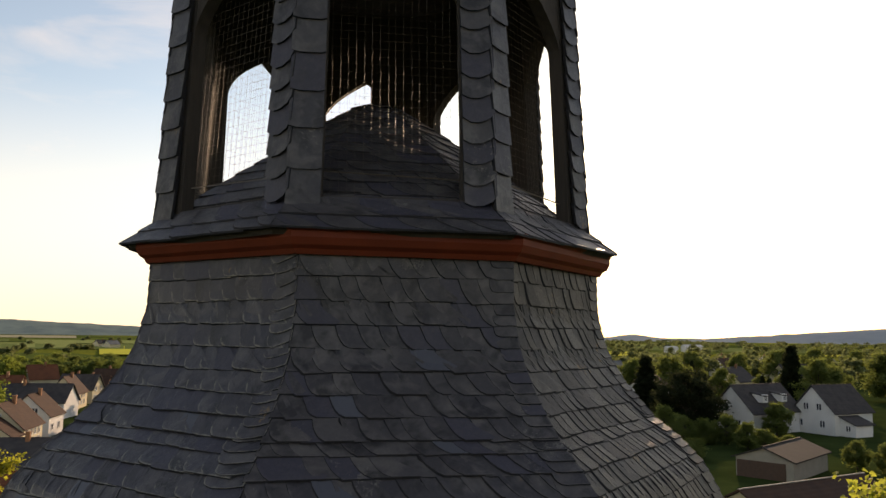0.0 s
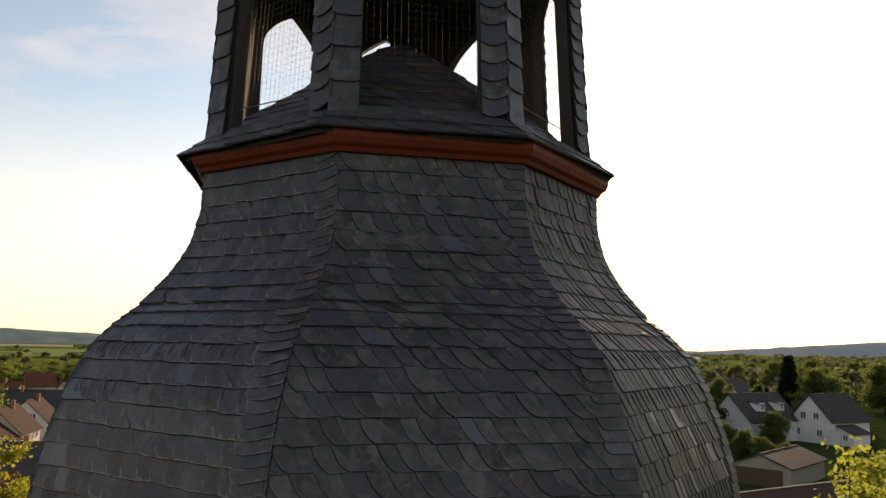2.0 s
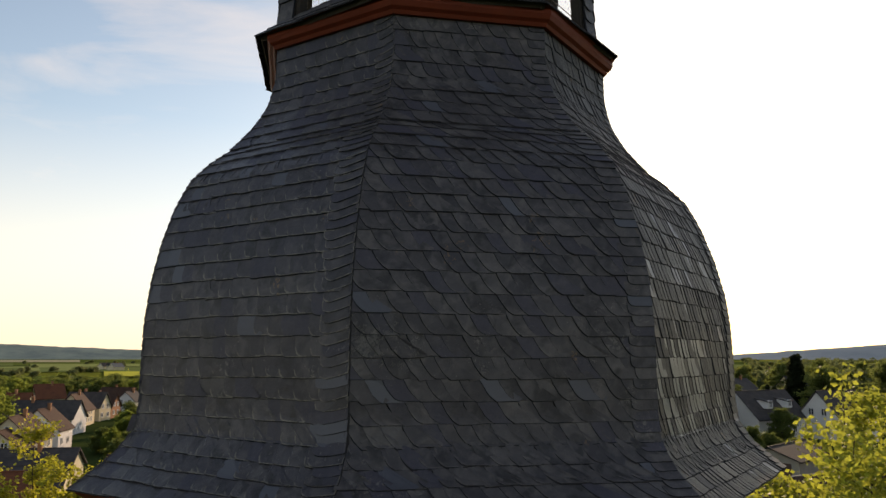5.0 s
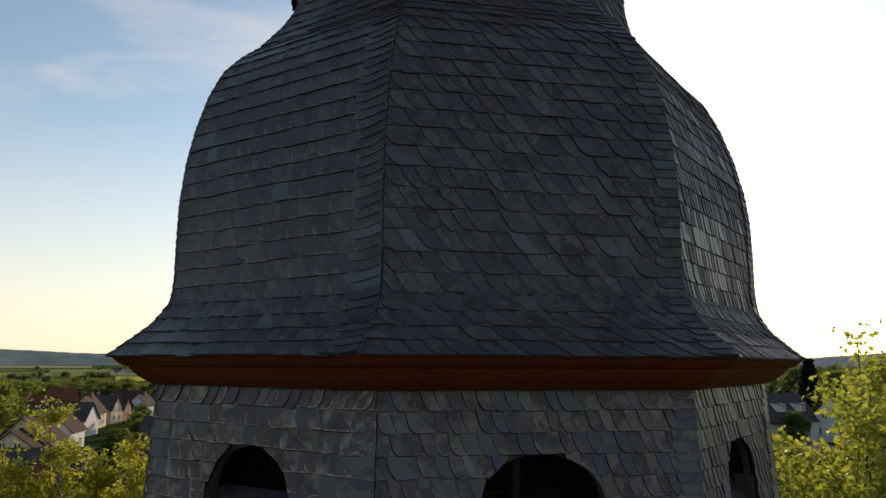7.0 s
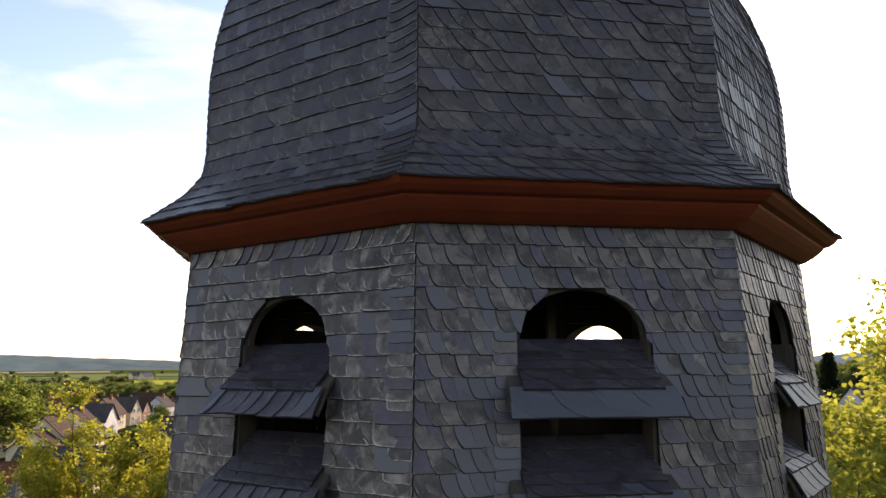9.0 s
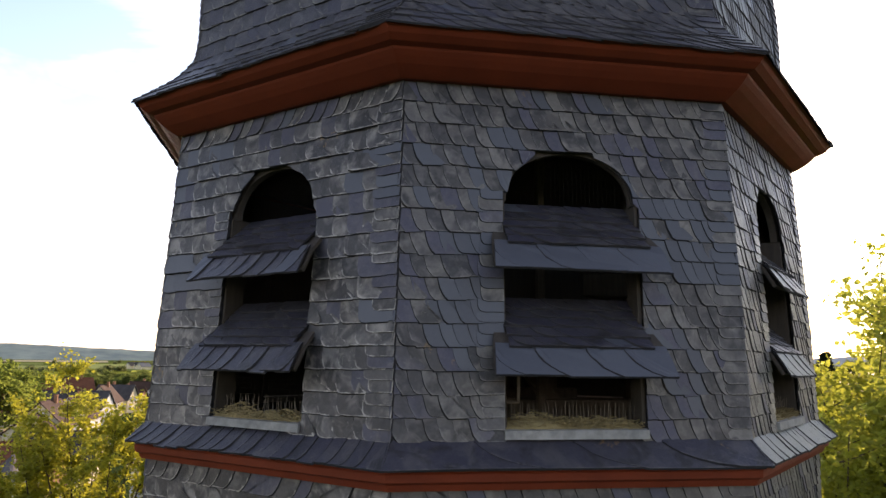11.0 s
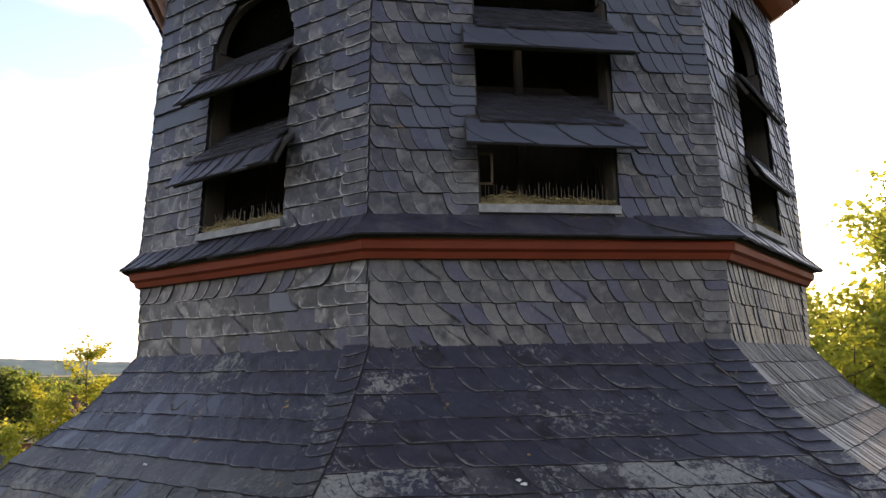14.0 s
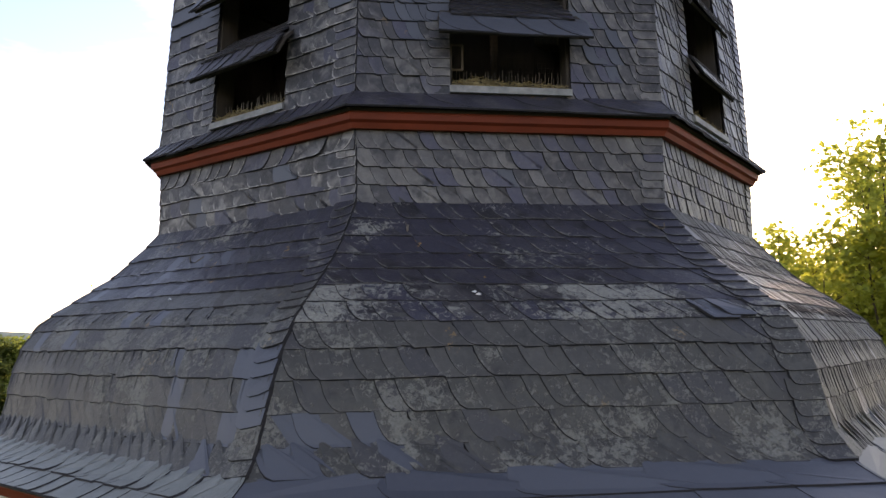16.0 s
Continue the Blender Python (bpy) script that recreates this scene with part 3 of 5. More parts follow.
def ground_material():
    k = Mat("ground_fields", 0.95, 0.0, 0.0)
    vor = k.t.nodes.new("ShaderNodeTexVoronoi")
    mpn = k.t.nodes.new("ShaderNodeMapping")
    mpn.inputs["Scale"].default_value = (0.0035, 0.0062, 0.0)
    mpn.inputs["Rotation"].default_value = (0, 0, 0.35)
    k.link(k.pos, mpn.inputs["Vector"])
    k.link(mpn.outputs["Vector"], vor.inputs["Vector"])
    vor.inputs["Scale"].default_value = 1.0
    sep = k.t.nodes.new("ShaderNodeSeparateColor")
    k.link(vor.outputs["Color"], sep.inputs[0])
    field = k.ramp(sep.outputs[0], [(0.0, (0.055, 0.085, 0.022)), (0.3, (0.10, 0.13, 0.03)), (0.5, (0.34, 0.33, 0.035)), (0.62, (0.085, 0.125, 0.03)), (0.8, (0.15, 0.18, 0.045)), (1.0, (0.06, 0.09, 0.025))])
    near = k.ramp(k.noise(0.06, 4, 0.6), [(0.3, (0.025, 0.040, 0.012)), (0.5, (0.040, 0.060, 0.018)), (0.7, (0.050, 0.072, 0.022))])
    ln = k.t.nodes.new("ShaderNodeVectorMath")
    ln.operation = "LENGTH"
    k.link(k.pos, ln.inputs[0])
    c = k.mix(k.remap(ln.outputs["Value"], 380, 480), near, field)
    k.color(k.mix(k.remap(k.noise(0.25, 6, 0.7), 0.35, 0.75, 0, 0.6), c, (0.022, 0.034, 0.012)))
    return k.m


GROUND = ground_material()


def ground_z(x, y):
    """The land rises gently towards the hills; the village street to the west lies lower."""
    r = math.hypot(x, y)
    west = min(1.0, max(0.0, (-x - 4) / 14.0))
    dip = min(1.0, max(0.0, (r - 40) / 50.0)) * min(1.0, max(0.0, (620 - r) / 260.0))
    return max(0.0, r - 450.0) * 0.0045 - 3.4 * west * dip


n = 96
v, f = [], []
for r in (0, 40, 90, 150, 220, 300, 500, 800, 1200, 1700, 2400, 3200, 4400):
    for k in range(n):
        th = 2 * math.pi * k / n
        v.append((r * math.cos(th), r * math.sin(th), ground_z(r * math.cos(th), r * math.sin(th))))
for q in range(12):
    for k in range(n):
        a, b = q * n + k, q * n + (k + 1) % n
        f.append((a, a + n, b + n, b))
tagged(put("ground", v, f, GROUND, uvs=None), "flat farmland with green and yellow fields round the village", "ground", "", "structure")


def hill_material(name, a, b):
    k = Mat(name, 0.95, 0.0, 0.0)
    c = k.mix(k.remap(k.noise(0.012, 7, 0.7), 0.35, 0.65), a, b)
    k.color(c)
    k.bump(k.noise(0.09, 4, 0.7), 2.5, 0.5)
    return k.m


# distance haze is mixed into both forest colours, most of all in the east
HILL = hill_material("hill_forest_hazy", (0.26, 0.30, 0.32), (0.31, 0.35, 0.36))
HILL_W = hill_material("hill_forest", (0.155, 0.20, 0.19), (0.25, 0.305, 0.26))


def hills(name, az0, az1, dist, height, seed, step=0.25, mat=HILL):
    """A long wooded ridge seen across the plain."""
    v, f = [], []
    m = int((az1 - az0) / step)
    for k in range(m + 1):
        az = az0 + k * step
        hh = height(az) + 2.5 * noise.noise((az * 1.1, seed, 0)) + 0.8 * noise.noise((az * 7.0, seed, 3))
        s, c = math.sin(radians(az)), math.cos(radians(az))
        for d, z in ((-260, -2.0), (-160, hh * 0.35), (-60, hh * 0.8), (0, hh), (120, hh * 0.9), (500, -2.0)):
            v.append((s * (dist + d), c * (dist + d), z))
    for k in range(m):
        for q in range(5):
            a = k * 6 + q
            f.append((a, a + 6, a + 7, a + 1))
    return tagged(put(name, v, f, mat, smooth=True), "low wooded ridge on the horizon, hazy blue-green", "hill", "", "structure")


FIELD_YELLOW = simple("field_rapeseed", (0.58, 0.56, 0.09), (0.50, 0.485, 0.08), 0.05, 0.95, bump=0.0, spec=0.0, fine=0.5)
FIELD_GREEN = simple("field_corn", (0.27, 0.31, 0.11), (0.22, 0.26, 0.09), 0.03, 0.95, bump=0.0, spec=0.0, fine=0.4)
FIELD_DARK = simple("field_meadow", (0.17, 0.215, 0.075), (0.14, 0.18, 0.06), 0.03, 0.95, bump=0.0, spec=0.0, fine=0.4)
FIELD_PALE = simple("field_stubble", (0.42, 0.38, 0.24), (0.35, 0.32, 0.20), 0.03, 0.95, bump=0.0, spec=0.0, fine=0.4)


def field(az0, az1, r0, r1, mat, label):
    """A strip of farmland, a little above the ground sheet."""
    v = []
    m = 8
    for k in range(m + 1):
        az = radians(az0 + (az1 - az0) * k / m)
        for q in range(4):
            r = r0 + (r1 - r0) * q / 3 + 12 * noise.noise((k * 0.5, q * 3.0, r0))
            v.append((r * math.sin(az), r * math.cos(az), ground_z(r * math.sin(az), r * math.cos(az)) + 0.45))
    f = [(k * 4 + q, k * 4 + q + 1, k * 4 + q + 5, k * 4 + q + 4) for k in range(m) for q in range(3)]
    f = [tuple(reversed(q)) for q in f]
    tagged(put("field", v, f, mat), label, "field", "farm fields", "structure")


for az0, az1, r0, r1, mt, lb in ((-12.6, -6, 610, 900, FIELD_YELLOW, "flat yellow rapeseed field"), (-19, -3, 760, 980, FIELD_DARK, "flat dark green meadow"), (-30, -14, 820, 1050, FIELD_GREEN, "flat light green field"),
                                 (-17, -2, 1020, 1280, FIELD_GREEN, "flat light green field"), (-26, -14, 1500, 1900, FIELD_PALE, "flat pale stubble field"), (-40, -18, 1120, 1300, FIELD_DARK, "flat dark green meadow"),
                                 (22, 26, 720, 900, FIELD_YELLOW, "flat yellow rapeseed field"), (32.5, 36, 640, 760, FIELD_YELLOW, "flat yellow rapeseed field"), (38.5, 47, 850, 1050, FIELD_YELLOW, "flat yellow rapeseed field"),
                                 (24, 40, 1000, 1300, FIELD_DARK, "flat dark green meadow"), (14, 30, 1350, 1600, FIELD_GREEN, "flat light green field")):
    field(az0, az1, r0, r1, mt, lb)

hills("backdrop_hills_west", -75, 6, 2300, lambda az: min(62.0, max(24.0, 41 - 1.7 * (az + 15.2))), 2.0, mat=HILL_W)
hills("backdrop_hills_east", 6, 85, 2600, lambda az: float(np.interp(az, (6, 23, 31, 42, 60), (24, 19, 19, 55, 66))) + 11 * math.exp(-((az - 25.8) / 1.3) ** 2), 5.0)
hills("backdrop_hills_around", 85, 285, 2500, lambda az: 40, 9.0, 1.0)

# ---- trees ----


def tube_into(pile, pts, radii, sides=6):
    """A tapered limb along the points."""
    o = len(pile.v)
    up = Vector((0.31, 0.17, 0.93))
    for k, (p, r) in enumerate(zip(pts, radii)):
        d = (Vector(pts[min(k + 1, len(pts) - 1)]) - Vector(pts[max(k - 1, 0)])).normalized()
        u = d.cross(up).normalized() if abs(d.dot(up)) < 0.98 else d.cross(Vector((1, 0, 0))).normalized()
        w = d.cross(u)
        for q in range(sides):
            th = 2 * math.pi * q / sides
            c = Vector(p) + (u * math.cos(th) + w * math.sin(th)) * r
            pile.v.append(tuple(c))
            pile.u.append((0, 0))
    for k in range(len(pts) - 1):
        for q in range(sides):
            a, b = o + k * sides + q, o + k * sides + (q + 1) % sides
            pile.f.append((a, b, b + sides, a + sides))


def leaves_mesh(name, centers, spread, count, size, mat, seed, flat=0.5):
    """Many small folded leaves strewn round the centers."""
    g = np.random.default_rng(seed)
    c = np.asarray(centers, float)
    k = g.integers(0, len(c), count)
    off = g.normal(size=(count, 3)) * spread * np.array([1, 1, 0.75])
    p = c[k] + off
    d = g.normal(size=(count, 3))
    d[:, 2] *= flat
    d /= np.linalg.norm(d, axis=1)[:, None]
    e = g.normal(size=(count, 3))
    e -= (e * d).sum(1)[:, None] * d
    e /= np.linalg.norm(e, axis=1)[:, None]
    nrm = np.cross(d, e)
    s = size * g.uniform(0.6, 1.25, count)[:, None]
    v = np.stack([p - d * s * 0.55, p + e * s * 0.42 + nrm * s * 0.12, p + d * s * 0.62, p - e * s * 0.42 + nrm * s * 0.12], 1).reshape(-1, 3)
    b = np.arange(count)[:, None] * 4
    tri = np.concatenate([b + [0, 1, 2], b + [0, 2, 3]], 1).reshape(-1, 3)
    me = bpy.data.meshes.new(name)
    me.from_pydata(v.tolist(), [], tri.tolist())
    me.materials.append(mat)
    return me


def near_tree(name, at, height, radius, leaf, count, seed, label, leaf_size, spread=0.20, tips=()):
    """A broadleaf tree of which single leaves and twigs can be told apart."""
    r = random.Random(seed)
    root = empty(name, at)
    tagged(root, label, "tree")
    pile = Pile()
    ends = []

    def limb(p, d, length, rad, depth):
        pts, rr = [tuple(p)], [rad]
        q, dd = Vector(p), Vector(d)
        steps = 4
        for s in range(steps):
            dd = (dd + Vector((r.uniform(-0.22, 0.22), r.uniform(-0.22, 0.22), r.uniform(-0.06, 0.16)))).normalized()
            q = q + dd * length / steps
            pts.append(tuple(q))
            rr.append(rad * (1 - 0.62 * (s + 1) / steps))
            if depth >= 2 or (depth == 1 and s >= 1):
                ends.append(tuple(q))
        tube_into(pile, pts, rr, 6 if depth < 2 else 4)
        if depth < 3:
            for s in range(r.randint(3, 5) if depth else 10):
                k = r.uniform(0.3, 1.0) if depth else r.uniform(0.45, 1.0)
                idx = min(steps, max(1, int(k * steps + 0.5)))
                th = r.uniform(0, 2 * math.pi)
                side = Vector((math.cos(th), math.sin(th), r.uniform(0.15, 0.9))).normalized()
                limb(pts[idx], (side * 0.75 + dd * 0.4).normalized(), (radius * r.uniform(0.55, 0.95) if depth == 0 else length * r.uniform(0.4, 0.62)), rr[idx] * 0.6, depth + 1)

    limb((0, 0, 0), (0.02, 0.01, 1), height * 0.62, height * 0.017, 0)
    for tp in tips:
        base = Vector((tp[0] * 0.35, tp[1] * 0.35, height * 0.45))
        e = Vector(tp)
        pts = [tuple(base.lerp(e, k / 4) + Vector((r.uniform(-.12, .12), r.uniform(-.12, .12), 0)) * k / 2) for k in range(5)]
        tube_into(pile, pts, [0.07, 0.05, 0.035, 0.02, 0.008], 5)
        ends += [tuple(base.lerp(e, k)) for k in (0.6, 0.75, 0.85, 0.93, 1.0)]
        for s in range(9):
            b0 = base.lerp(e, r.uniform(0.4, 0.97))
            limb(b0, (r.uniform(-1, 1), r.uniform(-1, 1), r.uniform(0.2, 0.9)), r.uniform(0.4, 1.1), 0.016, 3)
    put("trunk", pile.v, pile.f, BARK, root, "dark branching trunk and limbs", smooth=True)
    cr_ob = new("crown", leaves_mesh("crown", ends, spread, count, leaf_size, leaf, seed))
    cr_ob.parent = root
    tagged(cr_ob, "thin crown of small backlit leaves")
    return root


near_tree("maple_tree", (11.2, 7.8, 0), 16.0, 4.4, LEAF_R, 52000, 11, "tall broadleaf tree with fresh yellow-green leaves beside the tower", 0.12,
          tips=((-2.6, -2.4, 14.4), (-1.6, -1.2, 15.4), (-3.2, -2.6, 13.4), (-3.6, -4.2, 14.2), (-2.6, -4.4, 15.0), (1.5, -3.0, 15.2), (3.0, -1.0, 15.2), (-3.2, -1.2, 13.0), (0.2, -4.2, 15.0), (2.4, 1.6, 15.3), (0.4, 0.6, 15.0), (-4.2, -2.0, 12.6), (-4.4, -3.2, 12.0), (-4.4, -1.0, 11.6), (-3.6, -3.8, 13.2), (-3.0, -5.0, 13.6), (-4.6, -2.2, 11.0)))
near_tree("young_leaf_tree", (-10.6, 28.5, 0), 8.2, 3.9, LEAF_L, 50000, 23, "spreading tree with clumped golden-green young leaves", 0.15, 0.17,
          tips=((-0.9, -0.8, 13.2), (-1.2, -0.4, 12.3), (1.4, -1.6, 11.0), (3.2, -2.2, 10.9), (0.4, 0.6, 11.1), (2.4, 0.8, 10.7), (4.8, -0.8, 10.8), (-2.2, -2.6, 10.2), (5.8, -2.0, 10.5), (6.4, 0.6, 10.1), (-2.8, -3.6, 9.3), (1.0, -4.0, 9.9), (3.8, -3.8, 10.1), (5.6, 2.2, 10.3), (-2.4, -1.4, 11.1), (-1.6, -2.2, 11.5), (-3.4, -2.0, 9.9), (0.2, -1.8, 11.5), (2.2, -1.0, 11.4), (4.2, -2.6, 11.1)))


def far_tree(name, kind, seed):
    """A tree some way off: trunk, limbs and a crown of clumped leaves."""
    r = random.Random(seed)
    root = empty(name, (0, 0, -500))
    pile, ends = Pile(), []
    if kind == "conifer":
        tube_into(pile, [(0, 0, 0), (0, 0, 0.5), (0, 0, 1.0)], [0.02, 0.013, 0.002])
        for k in range(46):
            z = 0.08 + 0.9 * k / 46
            rad = 0.19 * (1.02 - z) ** 0.8
            for q in range(6):
                th = r.uniform(0, 6.28)
                for e in (0.35, 0.65, 1.0):
                    ends.append((rad * e * math.cos(th), rad * e * math.sin(th), z - 0.03 * e))
        me = leaves_mesh("crown", ends, 0.016, 5200, 0.05, NEEDLE, seed, 0.3)
    else:
        tube_into(pile, [(0, 0, 0), (0.01, 0, 0.25), (0.0, 0.01, 0.6)], [0.028, 0.022, 0.01])
        for k in range(46):
            th, el = r.uniform(0, 6.28), r.uniform(-1.0, 1.45)
            e = Vector((math.cos(th) * math.cos(el) * 0.38, math.sin(th) * math.cos(el) * 0.38, 0.54 + 0.42 * math.sin(el))) * r.uniform(0.80, 1.03)
            e.z = max(e.z, 0.14)
            tube_into(pile, [(0, 0, r.uniform(0.2, 0.5)), tuple(e * 0.6 + Vector((0, 0, 0.15))), tuple(e)], [0.01, 0.006, 0.002], 4)
            for q in range(5):
                ends.append(tuple(e * (1 - 0.12 * q * r.random()) + Vector((r.uniform(-1, 1), r.uniform(-1, 1), r.uniform(-1, 1))) * 0.06))
        me = leaves_mesh("crown", ends, 0.045, 11000, 0.037, LEAF_F, seed)
    put("trunk", pile.v, pile.f, BARK, root)
    c = new("crown", me)
    c.parent = root
    return root


broad = [far_tree("broadleaf_tree", "broad", s) for s in (31, 32, 33)]
fir = [far_tree("conifer_tree", "conifer", s) for s in (41, 42)]
lime = [far_tree("broadleaf_tree", "broad", s) for s in (34, 35)]
for o in lime:
    next(c for c in o.children if c.name.startswith("crown")).data.materials[0] = LEAF_G
    tagged(o, "rounded bright green tree catching the low sun", "tree", "village trees")
yew = far_tree("yew_tree", "broad", 51)
next(c for c in yew.children if c.name.startswith("crown")).data.materials[0] = NEEDLE
tagged(yew, "broad dark evergreen tree beside a white house", "tree")
for o in broad:
    tagged(o, "rounded green broadleaf tree among the village houses", "tree", "village trees")
for o in fir:
    tagged(o, "dark green conifer among the village houses", "tree", "village conifers")


def plant(src, x, y, h, wide=1.0):
    z = ground_z(x, y)
    c = copy_thing(src, pose(x, y, z, 0, 0, (x * 37 + y * 11) % 360) @ Matrix.Diagonal((h * wide, h * wide, h, 1)))
    c.matrix_world = pose(x, y, z, 0, 0, (x * 37 + y * 11) % 360) @ Matrix.Diagonal((h * wide, h * wide, h, 1))
    return c


def by_angle(az, d):
    return d * math.sin(radians(az)), d * math.cos(radians(az))


tr = random.Random(77)
# east side: azimuth, distance, height, kind
for az, d, h, kind in ((30.4, 150, 12.5, "n"), (27.2, 190, 14, "w"), (37.0, 215, 17, "w"), (38.6, 205, 14, "b"), (36.2, 152, 6.5, "b"), (33.0, 138, 5, "b"), (31.5, 136, 4.5, "b"), (34.4, 132, 4.5, "b"),
                       (35.6, 128, 4.0, "b"), (42.6, 260, 15, "b"), (26.2, 230, 12, "b"), (28.8, 235, 13, "b"), (24.0, 260, 12, "b"), (33.4, 300, 13, "b"), (36.0, 330, 14, "b"), (38.2, 340, 15, "b"), (40.5, 380, 14, "b"),
                       (30.2, 330, 13, "b"), (41.4, 120, 4.0, "b"), (43.4, 118, 4.2, "b"), (39.5, 210, 12, "b"), (30.0, 134, 5, "b"), (28.6, 140, 6, "b"), (44.5, 210, 13, "b"), (46, 180, 12, "b"), (22, 190, 12, "b"), (20, 260, 14, "b")):
    x, y = by_angle(az, d)
    plant(tr.choice(fir) if kind in "fw" else yew if kind == "n" else tr.choice(broad), x, y, h, (1.2 if h > 15 else 1.6) if kind == "w" else tr.uniform(0.95, 1.3))
wood = []
for k in range(110):
    wood.append((*by_angle(tr.uniform(14, 52), tr.choice((tr.uniform(330, 430), tr.uniform(640, 950)))), tr.uniform(7, 11), tr.uniform(1.1, 1.7)))
for k in range(46):
    x, y = by_angle(tr.uniform(19, 47), tr.uniform(168, 330))
    if min(math.hypot(x - a, y - b) for a, b in ((105, 130), (92, 134), (97, 187), (155, 240), (134, 132), (195, 265), (170, 305))) > 17:
        plant(tr.choice(broad + fir), x, y, tr.uniform(5, 10), tr.uniform(0.9, 1.4))
for k in range(16):
    x, y = by_angle(tr.uniform(25, 46), tr.uniform(108, 136))
    if min(math.hypot(x - a, y - b) for a, b in ((105, 130), (92, 134), (134, 132), (64, 88), (70, 92))) > 11:
        plant(tr.choice(broad), x, y, tr.uniform(1.6, 3.4), tr.uniform(1.3, 2.2))
for k in range(90):
    az = tr.choice((tr.uniform(24, 36), tr.uniform(45, 52), tr.uniform(24, 50)))
    wood.append((*by_angle(az, tr.uniform(400, 720)), tr.uniform(6, 9.5), tr.uniform(1.2, 2.0)))
for k in range(170):
    wood.append((*by_angle(tr.uniform(16, 52), tr.uniform(850, 1700)), tr.uniform(8, 12), tr.uniform(1.6, 3.0)))
# west side
for k in range(30):
    az, d = tr.uniform(-27, -7), tr.uniform(125, 300)
    x, y = by_angle(az, d)
    if min(math.hypot(x - a, y - b) for a, b in ((-48, 137), (-48, 146), (-50, 167), (-74, 204), (-62, 204), (-59, 227), (-85, 216), (-72, 218), (-84, 282), (-40, 105), (-39, 121), (-55, 250), (-54, 270), (-30, 172), (-20, 190), (-62, 160), (-76, 174))) > 12 and az < -10:
        plant(tr.choice(broad + lime), x, y, tr.uniform(3, 5.5), tr.uniform(0.9, 1.4))
for k in range(95):
    az = tr.uniform(-36, -4)
    d = tr.uniform(300, 400)
    x, y = by_angle(az, d)
    plant(tr.choice(broad + lime * 2), x, y, 9.2 + tr.uniform(-1.6, 1.2), tr.uniform(1.1, 1.6))
for az, d, h in ((-22.2, 172, 16.5), (-20.9, 182, 15.5), (-23.8, 168, 16.8), (-18.4, 290, 10), (-22.5, 240, 9), (-21, 235, 9), (-19.2, 262, 10), (-17.6, 300, 10), (-16.6, 300, 9.5), (-15.2, 320, 9), (-13.6, 330, 9.5), (-25.0, 232, 14.5), (-26.6, 226, 15.5), (-23.6, 240, 13), (-28.4, 230, 15), (-30, 225, 15.5), (-22.6, 200, 10)):
    x, y = by_angle(az, d)
    plant(tr.choice(broad if az < -23 else lime), x, y, h, 1.1)
for x, y, h in ((-37, 160, 5), (-36, 178, 6), (-40, 196, 6), (-43, 216, 7), (-31, 150, 5), (-28, 163, 6), (-25, 206, 7), (-33, 224, 8), (-36, 240, 8), (-22, 230, 8), (-30, 138, 5), (-40, 262, 8), (-27, 258, 9)):
    plant(tr.choice(broad + lime), x, y, h, tr.uniform(1.0, 1.4))
for k in range(64):
    x, y = by_angle(tr.uniform(-21, -8), tr.uniform(292, 385))
    plant(tr.choice(broad + lime), x, y, tr.uniform(8.5, 11.5), tr.uniform(1.0, 1.5))
for k in range(14):
    wood.append((*by_angle(tr.uniform(-50, -2), tr.uniform(480, 1100)), tr.uniform(3, 5.5), tr.uniform(1.5, 2.6)))
for k in range(40):
    q = tr.choice(((-16, 500, 26), (-20, 620, 40), (-12, 760, 30), (-19, 980, 40), (-11, 1300, 60), (-22, 1320, 60)))
    wood.append((*by_angle(q[0] + tr.gauss(0, 2.2), q[1] + tr.gauss(0, q[2] * 0.4)), tr.uniform(3, 6), tr.uniform(1.5, 2.4)))


def far_woods(trees, seed):
    """The distant trees, too many to count: clumps of leaves over short trunks."""
    r = random.Random(seed)
    centers, pile = [], Pile()
    for x, y, h, wide in trees:
        z = ground_z(x, y)
        tube_into(pile, [(x, y, z - 0.5), (x, y, z + h * 0.5)], [h * 0.03, h * 0.015], 5)
        for k in range(16):
            th, el = r.uniform(0, 6.28), r.uniform(-0.8, 1.5)
            e = r.uniform(0.5, 1.0)
            centers.append((x + math.cos(th) * math.cos(el) * h * 0.36 * wide * e, y + math.sin(th) * math.cos(el) * h * 0.36 * wide * e, z + h * (0.52 + 0.40 * math.sin(el) * e)))
    trunks = put("trunks", pile.v, pile.f, BARK)
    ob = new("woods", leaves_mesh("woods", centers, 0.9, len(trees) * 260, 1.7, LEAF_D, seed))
    tagged(ob, "far hedges and small woods between the fields", "woods", "", "stuff")
    trunks.parent = ob
    tagged(trunks, kind="stuff")


far_woods(wood, 5)

# ---- houses ----


def roof_material(name, a, b):
    k = Mat(name, 0.85, 0.0, 0.12)
    rnd = k.noise(0.7, 4, 0.6)
    w = k.t.nodes.new("ShaderNodeTexWave")
    w.inputs["Scale"].default_value = 1.1
    w.bands_direction = "Z"
    k.link(k.pos, w.inputs["Vector"])
    k.color(k.mix(k.remap(rnd, 0.3, 0.7), a, b))
    if not name.startswith("sheets"):
        k.bump(w.outputs["Fac"], 0.05, 0.5)
    return k.m


